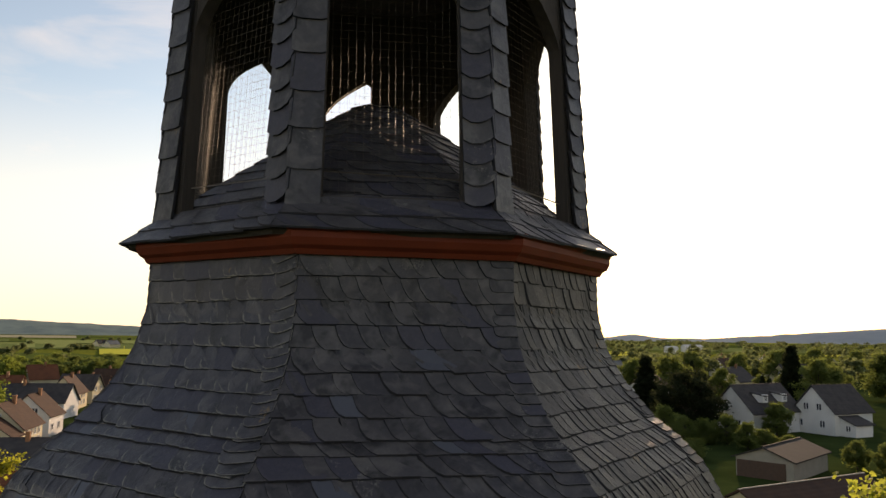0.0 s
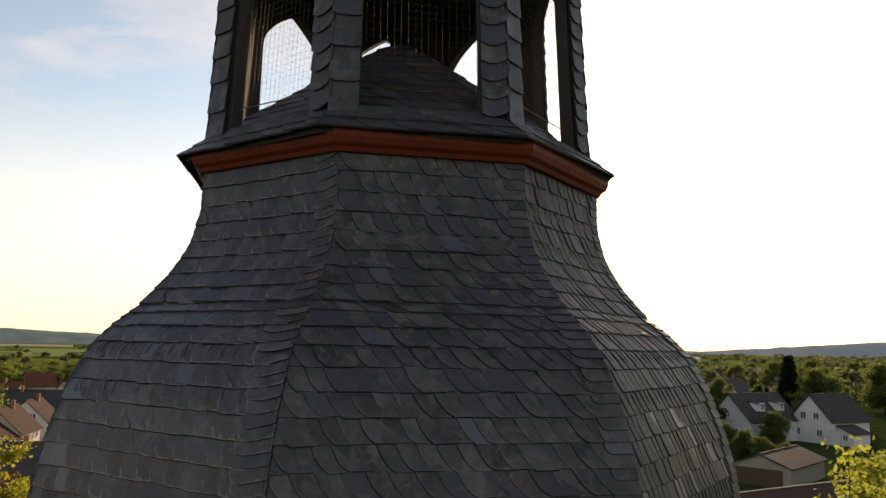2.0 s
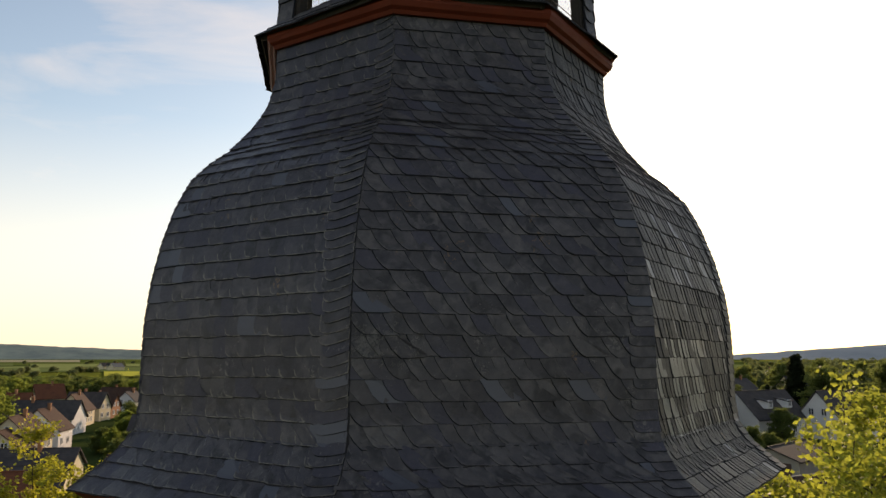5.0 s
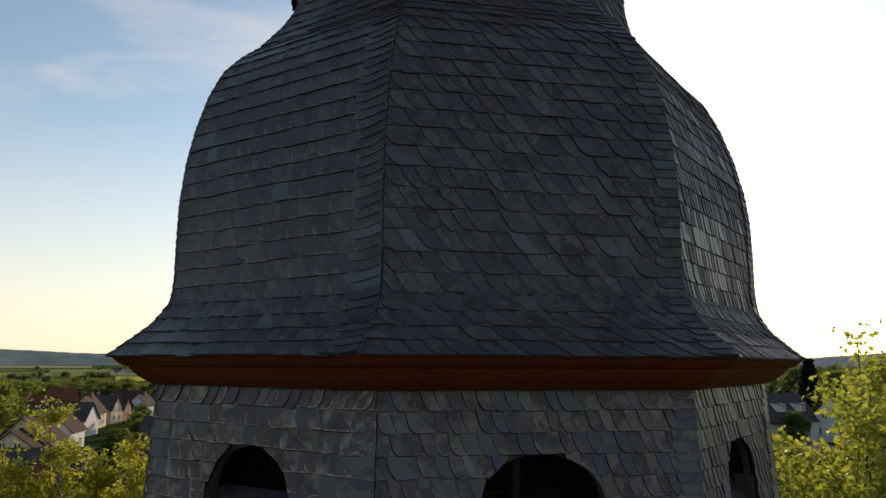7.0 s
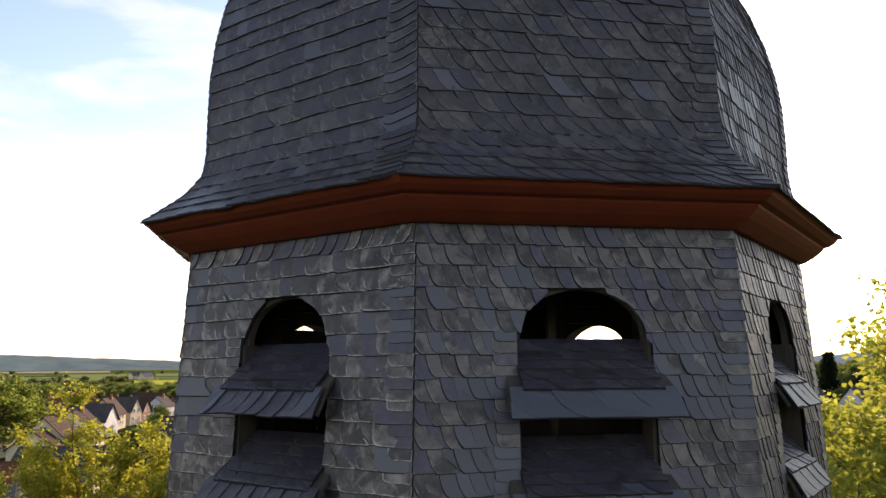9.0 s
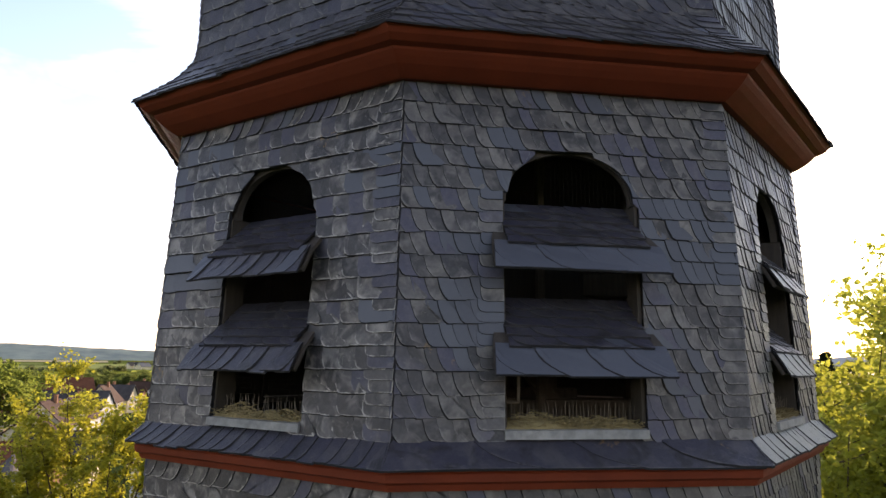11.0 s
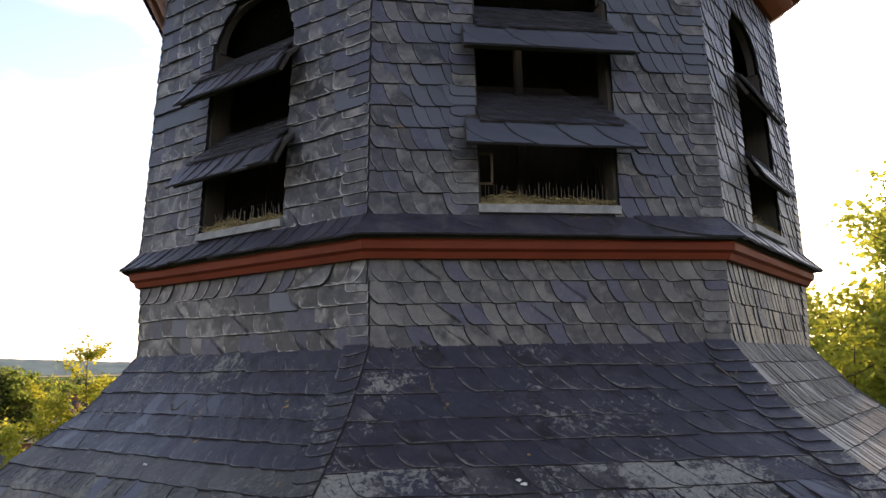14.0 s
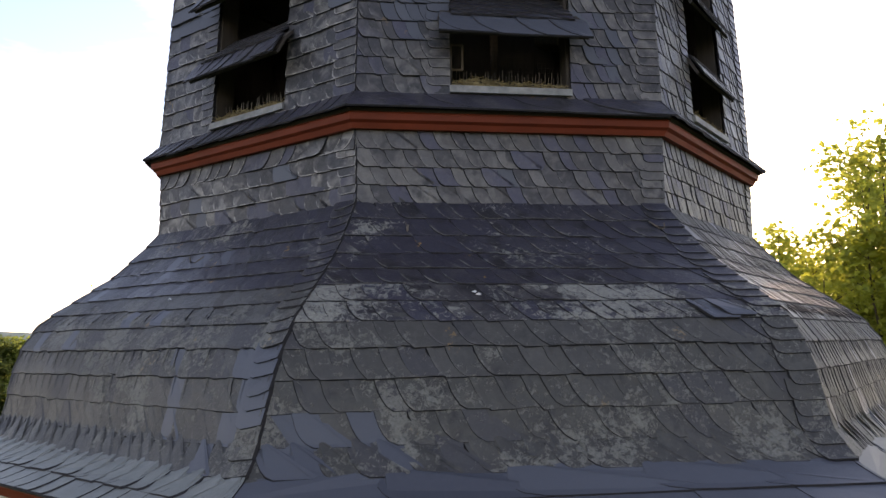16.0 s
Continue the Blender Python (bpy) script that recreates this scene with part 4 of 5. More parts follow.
R_DARK = roof_material("tiles_dark", (0.050, 0.046, 0.046), (0.078, 0.070, 0.066))
R_RED = roof_material("tiles_red", (0.19, 0.070, 0.036), (0.13, 0.05, 0.030))
R_BROWN = roof_material("tiles_brown", (0.080, 0.044, 0.030), (0.056, 0.033, 0.025))
R_SHED = roof_material("sheets_dark", (0.040, 0.038, 0.035), (0.030, 0.029, 0.027))
R_METAL = roof_material("sheets_metal", (0.62, 0.62, 0.60), (0.50, 0.50, 0.49))
R_GREY = roof_material("sheets_grey", (0.20, 0.20, 0.19), (0.15, 0.15, 0.145))
W_WHITE = simple("white_plaster", (0.74, 0.73, 0.70), (0.66, 0.65, 0.62), 0.5, 0.9)
W_CREAM = simple("cream_plaster", (0.66, 0.57, 0.38), (0.58, 0.50, 0.33), 0.5, 0.9)
W_SHED = simple("shed_plaster", (0.36, 0.33, 0.27), (0.28, 0.26, 0.21), 0.6, 0.9)
W_BRICK = simple("brick_orange", (0.36, 0.17, 0.08), (0.28, 0.13, 0.07), 0.8, 0.9)
GLASS = Mat("window_glass", 0.08, 0.0, 0.6).color((0.03, 0.035, 0.045)).m
FRAME = simple("white_frame", (0.7, 0.7, 0.68), (0.62, 0.62, 0.6), 4.0, 0.6)
SHADE_BROWN = simple("shade_brown", (0.10, 0.055, 0.035), (0.07, 0.04, 0.028), 3.0, 0.6)


def window_on(parent, m, w, h):
    """A framed pane with a sill, on the wall pose m (x along the wall, z up, -y outwards)."""
    bm = bmesh.new()
    for sx, sz, cx, cz in ((w, 0.08, 0, h / 2), (w, 0.08, 0, -h / 2), (0.08, h, -w / 2, 0), (0.08, h, w / 2, 0), (0.06, h, 0, 0)):
        box_into(bm, m @ Matrix.Translation((cx, -0.05, cz)), sx + 0.08, 0.12, sz)
    win = part("window", bm, FRAME, parent, "white-framed window")
    bm = bmesh.new()
    box_into(bm, m @ Matrix.Translation((0, -0.02, 0)), w, 0.05, h)
    part("pane", bm, GLASS, win)
    bm = bmesh.new()
    box_into(bm, m @ Matrix.Translation((0, -0.10, -h / 2 - 0.07)), w + 0.25, 0.22, 0.06)
    part("sill", bm, FRAME, win)
    return win


def house(x, y, az, length, width, eave, ridge, wall, roof, label, wins=(), sides=(), chimney=True, dormers=0, base_z=0.0, annex=False, ridge_mat=None):
    """A gabled house. The near gable's foot is centred at (x, y); the ridge runs from it along azimuth az. wins: (x, z) of gable windows; sides: (y, z) of windows in the right-hand wall."""
    root = empty("house", (x, y, base_z + ground_z(x, y)), -az)
    tagged(root, label, "house", "village houses")
    w, o, t = width / 2, 0.45, 0.22
    v = [(-w, 0, -1), (w, 0, -1), (w, 0, eave), (0, 0, ridge), (-w, 0, eave)]
    v += [(a, length, c) for a, b, c in v]
    f = [(0, 1, 2, 3, 4), (9, 8, 7, 6, 5), (1, 6, 7, 2), (5, 0, 4, 9), (2, 7, 8, 3), (4, 3, 8, 9)]
    put("wall", v, f, wall, root)
    sl = (ridge - eave) / w
    for sgn in (-1, 1):
        xe, ze = (w + o) * sgn, eave - sl * o
        v = [(0, -o, ridge + t), (xe, -o, ze + t), (xe, length + o, ze + t), (0, length + o, ridge + t)]
        v += [(a, b, c - t * 0.8) for a, b, c in v]
        f = [(0, 1, 2, 3), (7, 6, 5, 4), (0, 4, 5, 1), (1, 5, 6, 2), (2, 6, 7, 3), (3, 7, 4, 0)]
        if sgn < 0:
            f = [tuple(reversed(q)) for q in f]
        put("roof", v, f, roof, root)
    bm = bmesh.new()
    box_into(bm, Matrix.Translation((0, length / 2, ridge + t + 0.02)), 0.24, length + 2 * o, 0.10, 0.04)
    part("ridge", bm, ridge_mat or roof, root)
    if chimney:
        bm = bmesh.new()
        box_into(bm, Matrix.Translation((0.5, length * 0.6, ridge + 0.35)), 0.6, 0.6, 1.5)
        box_into(bm, Matrix.Translation((0.5, length * 0.6, ridge + 1.12)), 0.75, 0.75, 0.1)
        part("chimney", bm, W_BRICK, root)
    for wx, wz in wins:
        window_on(root, pose(wx, 0, wz), 1.15, 1.25)
    for wy, wz in sides:
        window_on(root, pose(w, wy, wz, 0, 0, 90), 1.15, 1.25)
        window_on(root, pose(-w, wy, wz, 0, 0, -90), 1.15, 1.25)
    for k in range(dormers):
        yy = length * (k + 0.75) / (dormers + 0.5)
        zc = (eave + ridge) / 2 + 0.1
        bm = bmesh.new()
        box_into(bm, Matrix.Translation((w * 0.62, yy, zc)), w * 0.55, 1.5, 1.5)
        d = part("dormer", bm, wall, root)
        window_on(d, pose(w * 0.895, yy, zc, 0, 0, 90), 0.9, 0.9)
        bm = bmesh.new()
        box_into(bm, Matrix.Translation((w * 0.60, yy, zc + 0.82)) @ pose(0, 0, 0, 0, 10, 0), w * 0.72, 1.9, 0.14)
        part("roof", bm, roof, root)
    if annex:
        v = [(w, 1.5, -1), (w + 3.2, 1.5, -1), (w + 3.2, 1.5, 2.3), (w, 1.5, 3.6)]
        v += [(a, 6.5, c) for a, b, c in v]
        put("annex", v, [(0, 1, 2, 3), (7, 6, 5, 4), (1, 5, 6, 2), (2, 6, 7, 3)], wall, root)
        v = [(w, 1.1, 3.75), (w + 3.6, 1.1, 2.3), (w + 3.6, 6.9, 2.3), (w, 6.9, 3.75)]
        v += [(a, b, c - 0.18) for a, b, c in v]
        put("roof", v, [(0, 1, 2, 3), (7, 6, 5, 4), (0, 4, 5, 1), (1, 5, 6, 2), (2, 6, 7, 3)], roof, root)
        window_on(root, pose(w + 1.7, 1.5, 1.5), 1.0, 1.0)
    return root


G2 = ((-1.5, 5.2), (1.3, 5.2), (1.9, 2.0), (-2.9, 2.0))
house(101.0, 127.0, 74, 11.5, 9.0, 4.4, 9.1, W_WHITE, R_DARK, "white house with a dark tiled gable roof", G2, ((3, 2), (7.5, 2)), chimney=False, annex=True)
house(85.0, 129.5, 70, 15, 9.5, 4.2, 9.0, W_WHITE, R_DARK, "white house with a long dark roof and dormers", ((-1.2, 5.0), (1.4, 2.0)), ((3, 1.9), (7, 1.9), (11, 1.9)), chimney=False, dormers=2)
house(93.5, 183.0, 40, 10, 10.5, 4.6, 8.3, W_WHITE, R_BROWN, "white house with a brown roof and paired gable windows", ((-1.8, 5.4), (1.6, 5.4), (-2.6, 2.0), (2.4, 2.0)), ((3, 2),))
house(150, 236, 60, 12, 11, 3.6, 8.2, W_CREAM, R_DARK, "house with a broad dark gabled roof", ((0, 4.8),), ((4, 2),))
house(245, 352, 35, 12, 10, 4.5, 9.5, W_WHITE, R_DARK, "white gabled house far off", ((0, 5.5),), ())
house(238, 380, 30, 11, 10, 4.5, 9.0, W_WHITE, R_BROWN, "white gabled house far off", ((0, 5.5),), ())
house(128, 128, 60, 12, 10, 4.6, 9.3, W_WHITE, R_DARK, "white house with a dark roof at the garden's edge", G2, ((3, 2),))
house(190, 262, 80, 14, 10, 4.0, 8.4, W_CREAM, R_DARK, "low dark-roofed house among trees", ((0, 4.8),), ((3, 2), (8, 2)))
house(205, 330, 55, 12, 9, 4.0, 8.6, W_WHITE, R_BROWN, "small white house among trees", ((0, 4.8),), ())
house(278, 345, 50, 12, 9, 4.0, 8.6, W_WHITE, R_GREY, "pale house with a bright metal roof", ((0, 4.8),), ())
house(165, 300, 70, 13, 9, 4.0, 8.6, W_WHITE, R_DARK, "small white house among trees", ((0, 4.8),), ())
house(142, 330, 70, 16, 9, 3.5, 7.0, W_WHITE, R_GREY, "long low building with a grey roof", (), ())
house(450, 800, 100, 20, 16, 7.0, 9.0, W_WHITE, R_METAL, "long white hall with a bright metal roof at the village edge", (), (), chimney=False)
house(412, 770, 100, 12, 12, 6.0, 7.6, W_WHITE, R_METAL, "white hall with a bright metal roof at the village edge", (), (), chimney=False)
house(225, 352, 60, 11, 9, 4.2, 8.4, W_WHITE, R_DARK, "white gabled house among gardens", ((0, 5),), ((3, 2),), chimney=False)
house(209, 300, 75, 12, 10, 4.4, 9.0, W_WHITE, R_DARK, "white gabled house among gardens", ((0, 5),), ((3, 2),), chimney=False)
# garage with a wide open front; a dark brown panel stands for its shade
house(61.2, 85.0, 55, 13.5, 7.4, 2.5, 3.9, W_SHED, R_SHED, "low garage with a grey sheet roof and dark front", (), (), chimney=False)
bm = bmesh.new()
box_into(bm, pose(61.2, 85.0, 1.1, 0, 0, -55) @ Matrix.Translation((-0.4, -0.06, 0)), 6.3, 0.1, 2.2)
tagged(part("garage_door", bm, SHADE_BROWN), "wide dark brown panel for the shade in the garage's open front", "garage door")
house(42.0, 60.5, 72, 19, 9, 1.4, 3.8, W_CREAM, R_BROWN, "low building with a brown tiled roof and pale ridge", (), (), chimney=False, ridge_mat=W_SHED)
house(70.0, 66.0, 70, 12, 9, 2.8, 6.0, W_BRICK, R_RED, "low brick outbuilding with a red tiled roof", (), ())
G1 = ((-1.3, 4.2), (1.1, 4.2), (1.5, 1.7), (-2.2, 1.7))
# west side: a street of gabled houses
SIX = ((1.8, 1.7), (4.6, 1.7), (7.4, 1.7), (1.8, 3.6), (4.6, 3.6), (7.4, 3.6))
house(-65.5, 157.7, 14, 11.0, 7.8, 4.4, 8.1, W_CREAM, R_BROWN, "cream house with a brown roof", G1, SIX)
house(-80.3, 170.4, 14, 11.0, 7.8, 4.4, 7.9, W_CREAM, R_DARK, "cream house with a steep dark roof", G1, SIX)
TWO = ((2.2, 1.7), (4.4, 1.7), (6.6, 1.7), (8.8, 1.7), (2.2, 3.5), (4.4, 3.5), (6.6, 3.5), (8.8, 3.5))
house(-48.2, 134.2, 0, 5.2, 8.0, 3.7, 6.6, W_CREAM, R_BROWN, "narrow cream house with a brown roof along the street", G1, ((1.6, 1.7), (3.6, 1.7)), chimney=False)
house(-48.4, 139.6, 0, 11.0, 8.4, 4.5, 8.5, W_CREAM, R_BROWN, "long cream house with rows of windows and a brown roof", ((0, 6.4),), TWO)
house(-50.6, 162.5, 2, 9.0, 8.6, 4.3, 8.3, W_WHITE, R_BROWN, "white gabled house with a red-brown roof", ((-1.5, 5.2), (1.5, 5.2), (-1.8, 2.0), (1.8, 2.0)), ((2, 2), (6, 2)))
house(-80.0, 204.5, 96, 28.0, 9.5, 4.0, 8.0, W_WHITE, R_DARK, "long white house with a broad dark roof across the street", (), ((5, 2), (11, 2), (17, 2), (23, 2)))
house(-59.4, 221.0, 0, 11.0, 7.6, 4.4, 8.6, W_CREAM, R_BROWN, "cream gabled house in the sunlit street", ((-1.3, 4.4), (1.3, 4.4)), SIX)
house(-92.0, 216.5, 96, 14.0, 9.0, 4.4, 8.9, W_CREAM, R_GREY, "house with a pale grey roof", (), ((4, 2), (9, 2)))
house(-77.5, 218.5, 96, 9.0, 9.0, 4.6, 9.2, W_CREAM, R_RED, "house with an orange tiled roof", (), ((3, 2),))
house(-86.0, 279.0, 60, 9.0, 8.5, 5.0, 9.4, W_CREAM, R_RED, "tall house with an orange tiled roof among trees", ((0, 6),), ((3, 2),))
house(-52.0, 104.0, 84, 22.0, 9.0, 2.4, 4.6, W_CREAM, R_DARK, "low building with a broad dark tiled roof", (), (), chimney=False)
house(-45.5, 121.5, 92, 13.0, 7.5, 2.6, 5.1, W_CREAM, R_DARK, "low dark-roofed house in the street", (), ((4, 1.6), (9, 1.6)))
for k, (x, y) in enumerate(((-54.9, 241.9), (-54.1, 252.8), (-53.5, 263.7), (-52.7, 274.6), (-52.0, 285.4))):
    house(x, y, (284, 278, 12, 290, 16)[k], (11, 9, 8, 12, 9)[k], (7.0, 8.4, 6.4, 7.6, 7.0)[k], (4.2, 3.4, 4.4, 4.0, 3.6)[k], (8.2, 7.2, 7.4, 8.3, 7.0)[k], (W_CREAM, W_BRICK, W_WHITE)[k % 3], R_DARK if k % 2 == 0 else R_BROWN, "narrow gabled house in a sunlit row along the street", ((-1.4, 4.3), (1.4, 4.3), (-1.8, 1.8), (1.8, 1.8)), ((3, 2), (8, 2)))
house(-107.0, 276.0, 60, 11.9, 9.0, 3.5, 6.7, W_CREAM, R_GREY, "house with a pale grey roof", (), ((3, 2),))
house(-92.9, 287.2, 60, 10.2, 8.2, 3.5, 6.9, W_CREAM, R_RED, "house with an orange tiled roof", (), ((3, 2),))
house(-117.8, 320.0, 60, 11.0, 9.0, 4.8, 8.8, W_CREAM, R_RED, "tall house with an orange tiled roof", ((0, 6),), ((3, 2),))
house(-33.8, 171.8, 95, 12.8, 8.2, 3.0, 6.4, W_CREAM, R_DARK, "dark-roofed house beside the street", (), ((4, 2),))
house(-22.5, 188.7, 60, 11.0, 7.4, 3.5, 7.1, W_CREAM, R_DARK, "dark-roofed house beside the street", G1, ((4, 2),))
house(-29.8, 72, 95, 5.5, 7.0, 4.2, 7.6, W_BRICK, R_RED, "small brick house with a rust-red roof", ((-1, 4), (1.2, 1.8)), ((3, 1.8),), chimney=False)
house(-17.8, 40.5, -19, 9, 8.4, 2.8, 6.7, W_WHITE, R_DARK, "white gabled outbuilding with a dark roof", (), ())
house(-20.0, 84, 70, 14, 9, 3.8, 8.0, W_CREAM, R_BROWN, "house with a brown tiled roof", G2, ((3, 2),))
for x, y, az, roof in ((-180, 820, 70, R_DARK), (-190, 835, 40, R_DARK), (-172, 800, 40, R_GREY), (-300, 700, 60, R_DARK), (-290, 690, 80, R_BROWN), (-268, 705, 30, R_DARK)):
    house(x, y, az, 12, 9, 3.5, 7, W_CREAM, roof, "far gabled house at the village edge", ((0, 5),), ())

# ---- belfry openings: louvre boards, sills, netting, straw ----


def louvre_strip(i, z_front, length=0.42, rise=0.43, out=0.20):
    """The profile of one louvre, falling outwards, by apothem and height."""
    a = bel_a(z_front)
    sc = DIAG_A if i % 2 else 1.0
    return Strip([(a + (out - length) / sc, z_front + rise), (a + (out - 0.075) / sc, z_front + 0.13), (a + out / sc, z_front)])


LOUVRES = (13.615, 13.045)


def belfry_window(i):
    win = empty("window_%d" % (i + 1))
    tagged(win, "arched belfry opening with two slate-covered sloping louvres" if i in NEAR_FACES else "arched belfry opening closed by dark boards", "window", "belfry openings", "structure")
    near = i in NEAR_FACES
    for zf in (LOUVRES if near else ()):
        st = louvre_strip(i, zf, out=0.115 if i == 1 else 0.20)
        v, f = [], []
        wide = 0.44 if i == 1 else 0.50
        for s in (0, 0.15, st.length):
            a, z = st.at(s)
            xw = (wide if s < 0.17 else OPEN_W - 0.005) / half(i, a)
            v += [st.point(i, -xw, s, 0), st.point(i, xw, s, 0), st.point(i, -xw, s, -0.022), st.point(i, xw, s, -0.022)]
        f = [(0, 1, 5, 4), (4, 5, 9, 8), (3, 2, 6, 7), (7, 6, 10, 11), (1, 0, 2, 3), (0, 4, 6, 2), (5, 1, 3, 7), (4, 8, 10, 6), (9, 5, 7, 11), (8, 9, 11, 10)]
        lou = put("louvre", v, f, DARK_WOOD, win, "sloping louvre board hung with slates")
        pile = Pile()
        out = slate_sink(lou if near else None, pile, i)
        # southeast louvres: the front slates carry the sky's reflection in their pale colour
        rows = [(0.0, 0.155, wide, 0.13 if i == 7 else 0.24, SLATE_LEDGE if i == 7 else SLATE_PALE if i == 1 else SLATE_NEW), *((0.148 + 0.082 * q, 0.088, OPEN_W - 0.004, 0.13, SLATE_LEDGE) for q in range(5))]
        for s0, h, wd, pitch, mt in rows:
            a, z = st.at(s0 + h / 2)
            xw = wd / half(i, a)
            course(out, i, st, s0 - (0.03 if s0 == 0 else 0), h, pitch, lambda s, q=xw: -q, lambda s, q=xw: q, 0.0, CURVE, mt, flip=(i == 7 and s0 == 0))
        if pile.v:
            tagged(put("slate_cladding", pile.v, pile.f, SLATE_ROOF, lou, uvs=pile.u), kind="stuff")
    # sill of slate, with wooden jambs behind the slates
    a = bel_a(SILL_Z)
    xw = OPEN_W / half(i, a)
    v = [pt(i, a, s * xw, SILL_Z + dz, dr) for dz, dr in ((0.040, -0.2), (0.014, 0.020), (-0.034, 0.026), (-0.034, -0.2)) for s in (-1, 1)]
    f = [(0, 2, 3, 1), (2, 4, 5, 3), (4, 6, 7, 5), (6, 0, 1, 7), (0, 6, 4, 2), (1, 3, 5, 7)]
    put("sill", [v[k] for k in range(8)], f, SILL_SLATE, win, "pale weathered sill")
    v, f = [], []
    for sgn in (-1, 1):
        for z in (SILL_Z, SPRING_Z - 0.03):
            aa = bel_a(z)
            for m_, dr in ((OPEN_W, 0.004), (OPEN_W - 0.02, 0.004), (OPEN_W - 0.02, -0.14), (OPEN_W, -0.14)):
                v.append(pt(i, aa, sgn * m_ / half(i, aa), z, dr - 0.03))
    for o in (0, 8):
        for k in range(4):
            f.append((o + k, o + (k + 1) % 4, o + 4 + (k + 1) % 4, o + 4 + k))
    put("jamb", v, f, DARK_WOOD, win, "dark wooden jambs")
    # wire netting inside the opening
    pile = Pile()
    r_in = -0.17
    for k in range(30):
        m_ = -OPEN_W + 2 * OPEN_W * (k + 0.5) / 30
        wire(pile, pt(i, a, m_ / half(i, a), SILL_Z, r_in), pt(i, a - 0.06, m_ / half(i, a), APEX_Z - 0.02, r_in - 0.02), 0.00045)
    for k in range(46):
        z = SILL_Z + (APEX_Z - SILL_Z) * (k + 0.5) / 46
        o = (open_half(z) + 0.02) / half(i, a)
        wire(pile, pt(i, a - (z - SILL_Z) * 0.06, -o, z, r_in), pt(i, a - (z - SILL_Z) * 0.06, o, z, r_in), 0.00045)
    put("netting", pile.v, pile.f, NET_WIRE, win, "thin wire netting")
    if i not in NEAR_FACES:
        # dark boards close the lower part on the far side
        v = []
        for z in (SILL_Z + 0.02, 14.25 if i == 5 else 14.14 if i == 3 else 14.10):
            for x_, dr in ((-0.45, -0.23), (0.45, -0.23), (0.45, -0.26), (-0.45, -0.26)):
                v.append(pt(i, a - (z - SILL_Z) * 0.068, x_ / half(i, a), z, dr))
        put("shutter", v, [(0, 1, 5, 4), (1, 2, 6, 5), (2, 3, 7, 6), (3, 0, 4, 7), (4, 5, 6, 7), (3, 2, 1, 0)], DARK_WOOD, win, "dark boards closing the lower part")
    # pigeon spikes along the sill
    pile = Pile()
    for k in range(34):
        m_ = -OPEN_W + 0.04 + (2 * OPEN_W - 0.08) * k / 33
        x = m_ / half(i, a)
        wire(pile, pt(i, a, x, SILL_Z + 0.02, -0.10), pt(i, a, x + rs.uniform(-0.01, 0.01), SILL_Z + 0.02 + rs.uniform(0.10, 0.15), -0.10 + rs.uniform(-0.02, 0.02)), 0.0022)
    put("spikes", pile.v, pile.f, IRON, win, "row of thin rusty pigeon spikes")
    if i == 0:
        # a small wooden casement left in the lowest gap
        pile = Pile()
        x0, x1, z0, z1 = -0.395, -0.31, 12.86, 13.03
        for p, q in (((x0, z0), (x1, z0)), ((x1, z0), (x1, z1)), ((x1, z1), (x0, z1)), ((x0, z1), (x0, z0))):
            wire(pile, pt(i, a, p[0] / half(i, a), p[1], -0.09), pt(i, a, q[0] / half(i, a), q[1], -0.09), 0.010)
        put("casement", pile.v, pile.f, BEAM_WOOD, win, "small weathered wooden casement")
    return win


def wire(pile, p, q, r):
    """A thin three-sided rod."""
    p, q = Vector(p), Vector(q)
    d = (q - p).normalized()
    u = d.orthogonal().normalized()
    w = d.cross(u)
    v = [tuple(c + (u * math.cos(t) + w * math.sin(t)) * r) for c in (p, q) for t in (0, 2.094, 4.189)]
    pile.add(v, [(0, 1, 4, 3), (1, 2, 5, 4), (2, 0, 3, 5)])


windows = [belfry_window(i) for i in range(8)]


def straw_nest(i, seed):
    """A flattened heap of straw and twigs on a sill."""
    r = random.Random(seed)
    pile = Pile()
    a = bel_a(SILL_Z)
    for k in range(900):
        x = r.uniform(-OPEN_W + 0.02, OPEN_W - 0.02)
        hump = 0.035 + 0.055 * math.exp(-((x + 0.22) / 0.14) ** 2) + 0.02 * math.exp(-((x - 0.2) / 0.2) ** 2)
        dr = r.uniform(-0.17, -0.015)
        z = SILL_Z + 0.02 + r.random() * hump * (0.4 + 0.6 * min(1, -dr / 0.08))
        th, l = r.uniform(0, 3.14), r.uniform(0.02, 0.07)
        x2 = min(max(x + math.cos(th) * l, -OPEN_W + 0.01), OPEN_W - 0.01)
        wire(pile, pt(i, a, x / half(i, a), z, dr), pt(i, a, x2 / half(i, a), z + r.uniform(-0.015, 0.02), dr + math.sin(th) * l * 0.6), 0.0022)
    # the matted lower layer
    m = 16
    o = len(pile.v)
    for k in range(m + 1):
        x = -OPEN_W + 0.015 + (2 * OPEN_W - 0.03) * k / m
        hump = 0.03 + 0.045 * math.exp(-((x + 0.22) / 0.14) ** 2) + r.uniform(-0.006, 0.006)
        for dr, hh in ((-0.19, 0.6), (-0.10, 1.0), (-0.035, 0.6), (-0.005, 0.0)):
            pile.v.append(pt(i, a, x / half(i, a), SILL_Z + 0.008 + hump * hh, dr))
            pile.u.append((0, 0))
    for k in range(m):
        for q in range(3):
            b = o + k * 4 + q
            pile.f.append((b, b + 1, b + 5, b + 4))
    return tagged(put("nest_straw", pile.v, pile.f, STRAW), "old straw and twigs of pigeon nests on the belfry sill", "straw", "nest straw", "stuff")


for i in NEAR_FACES:
    straw_nest(i, 50 + i)

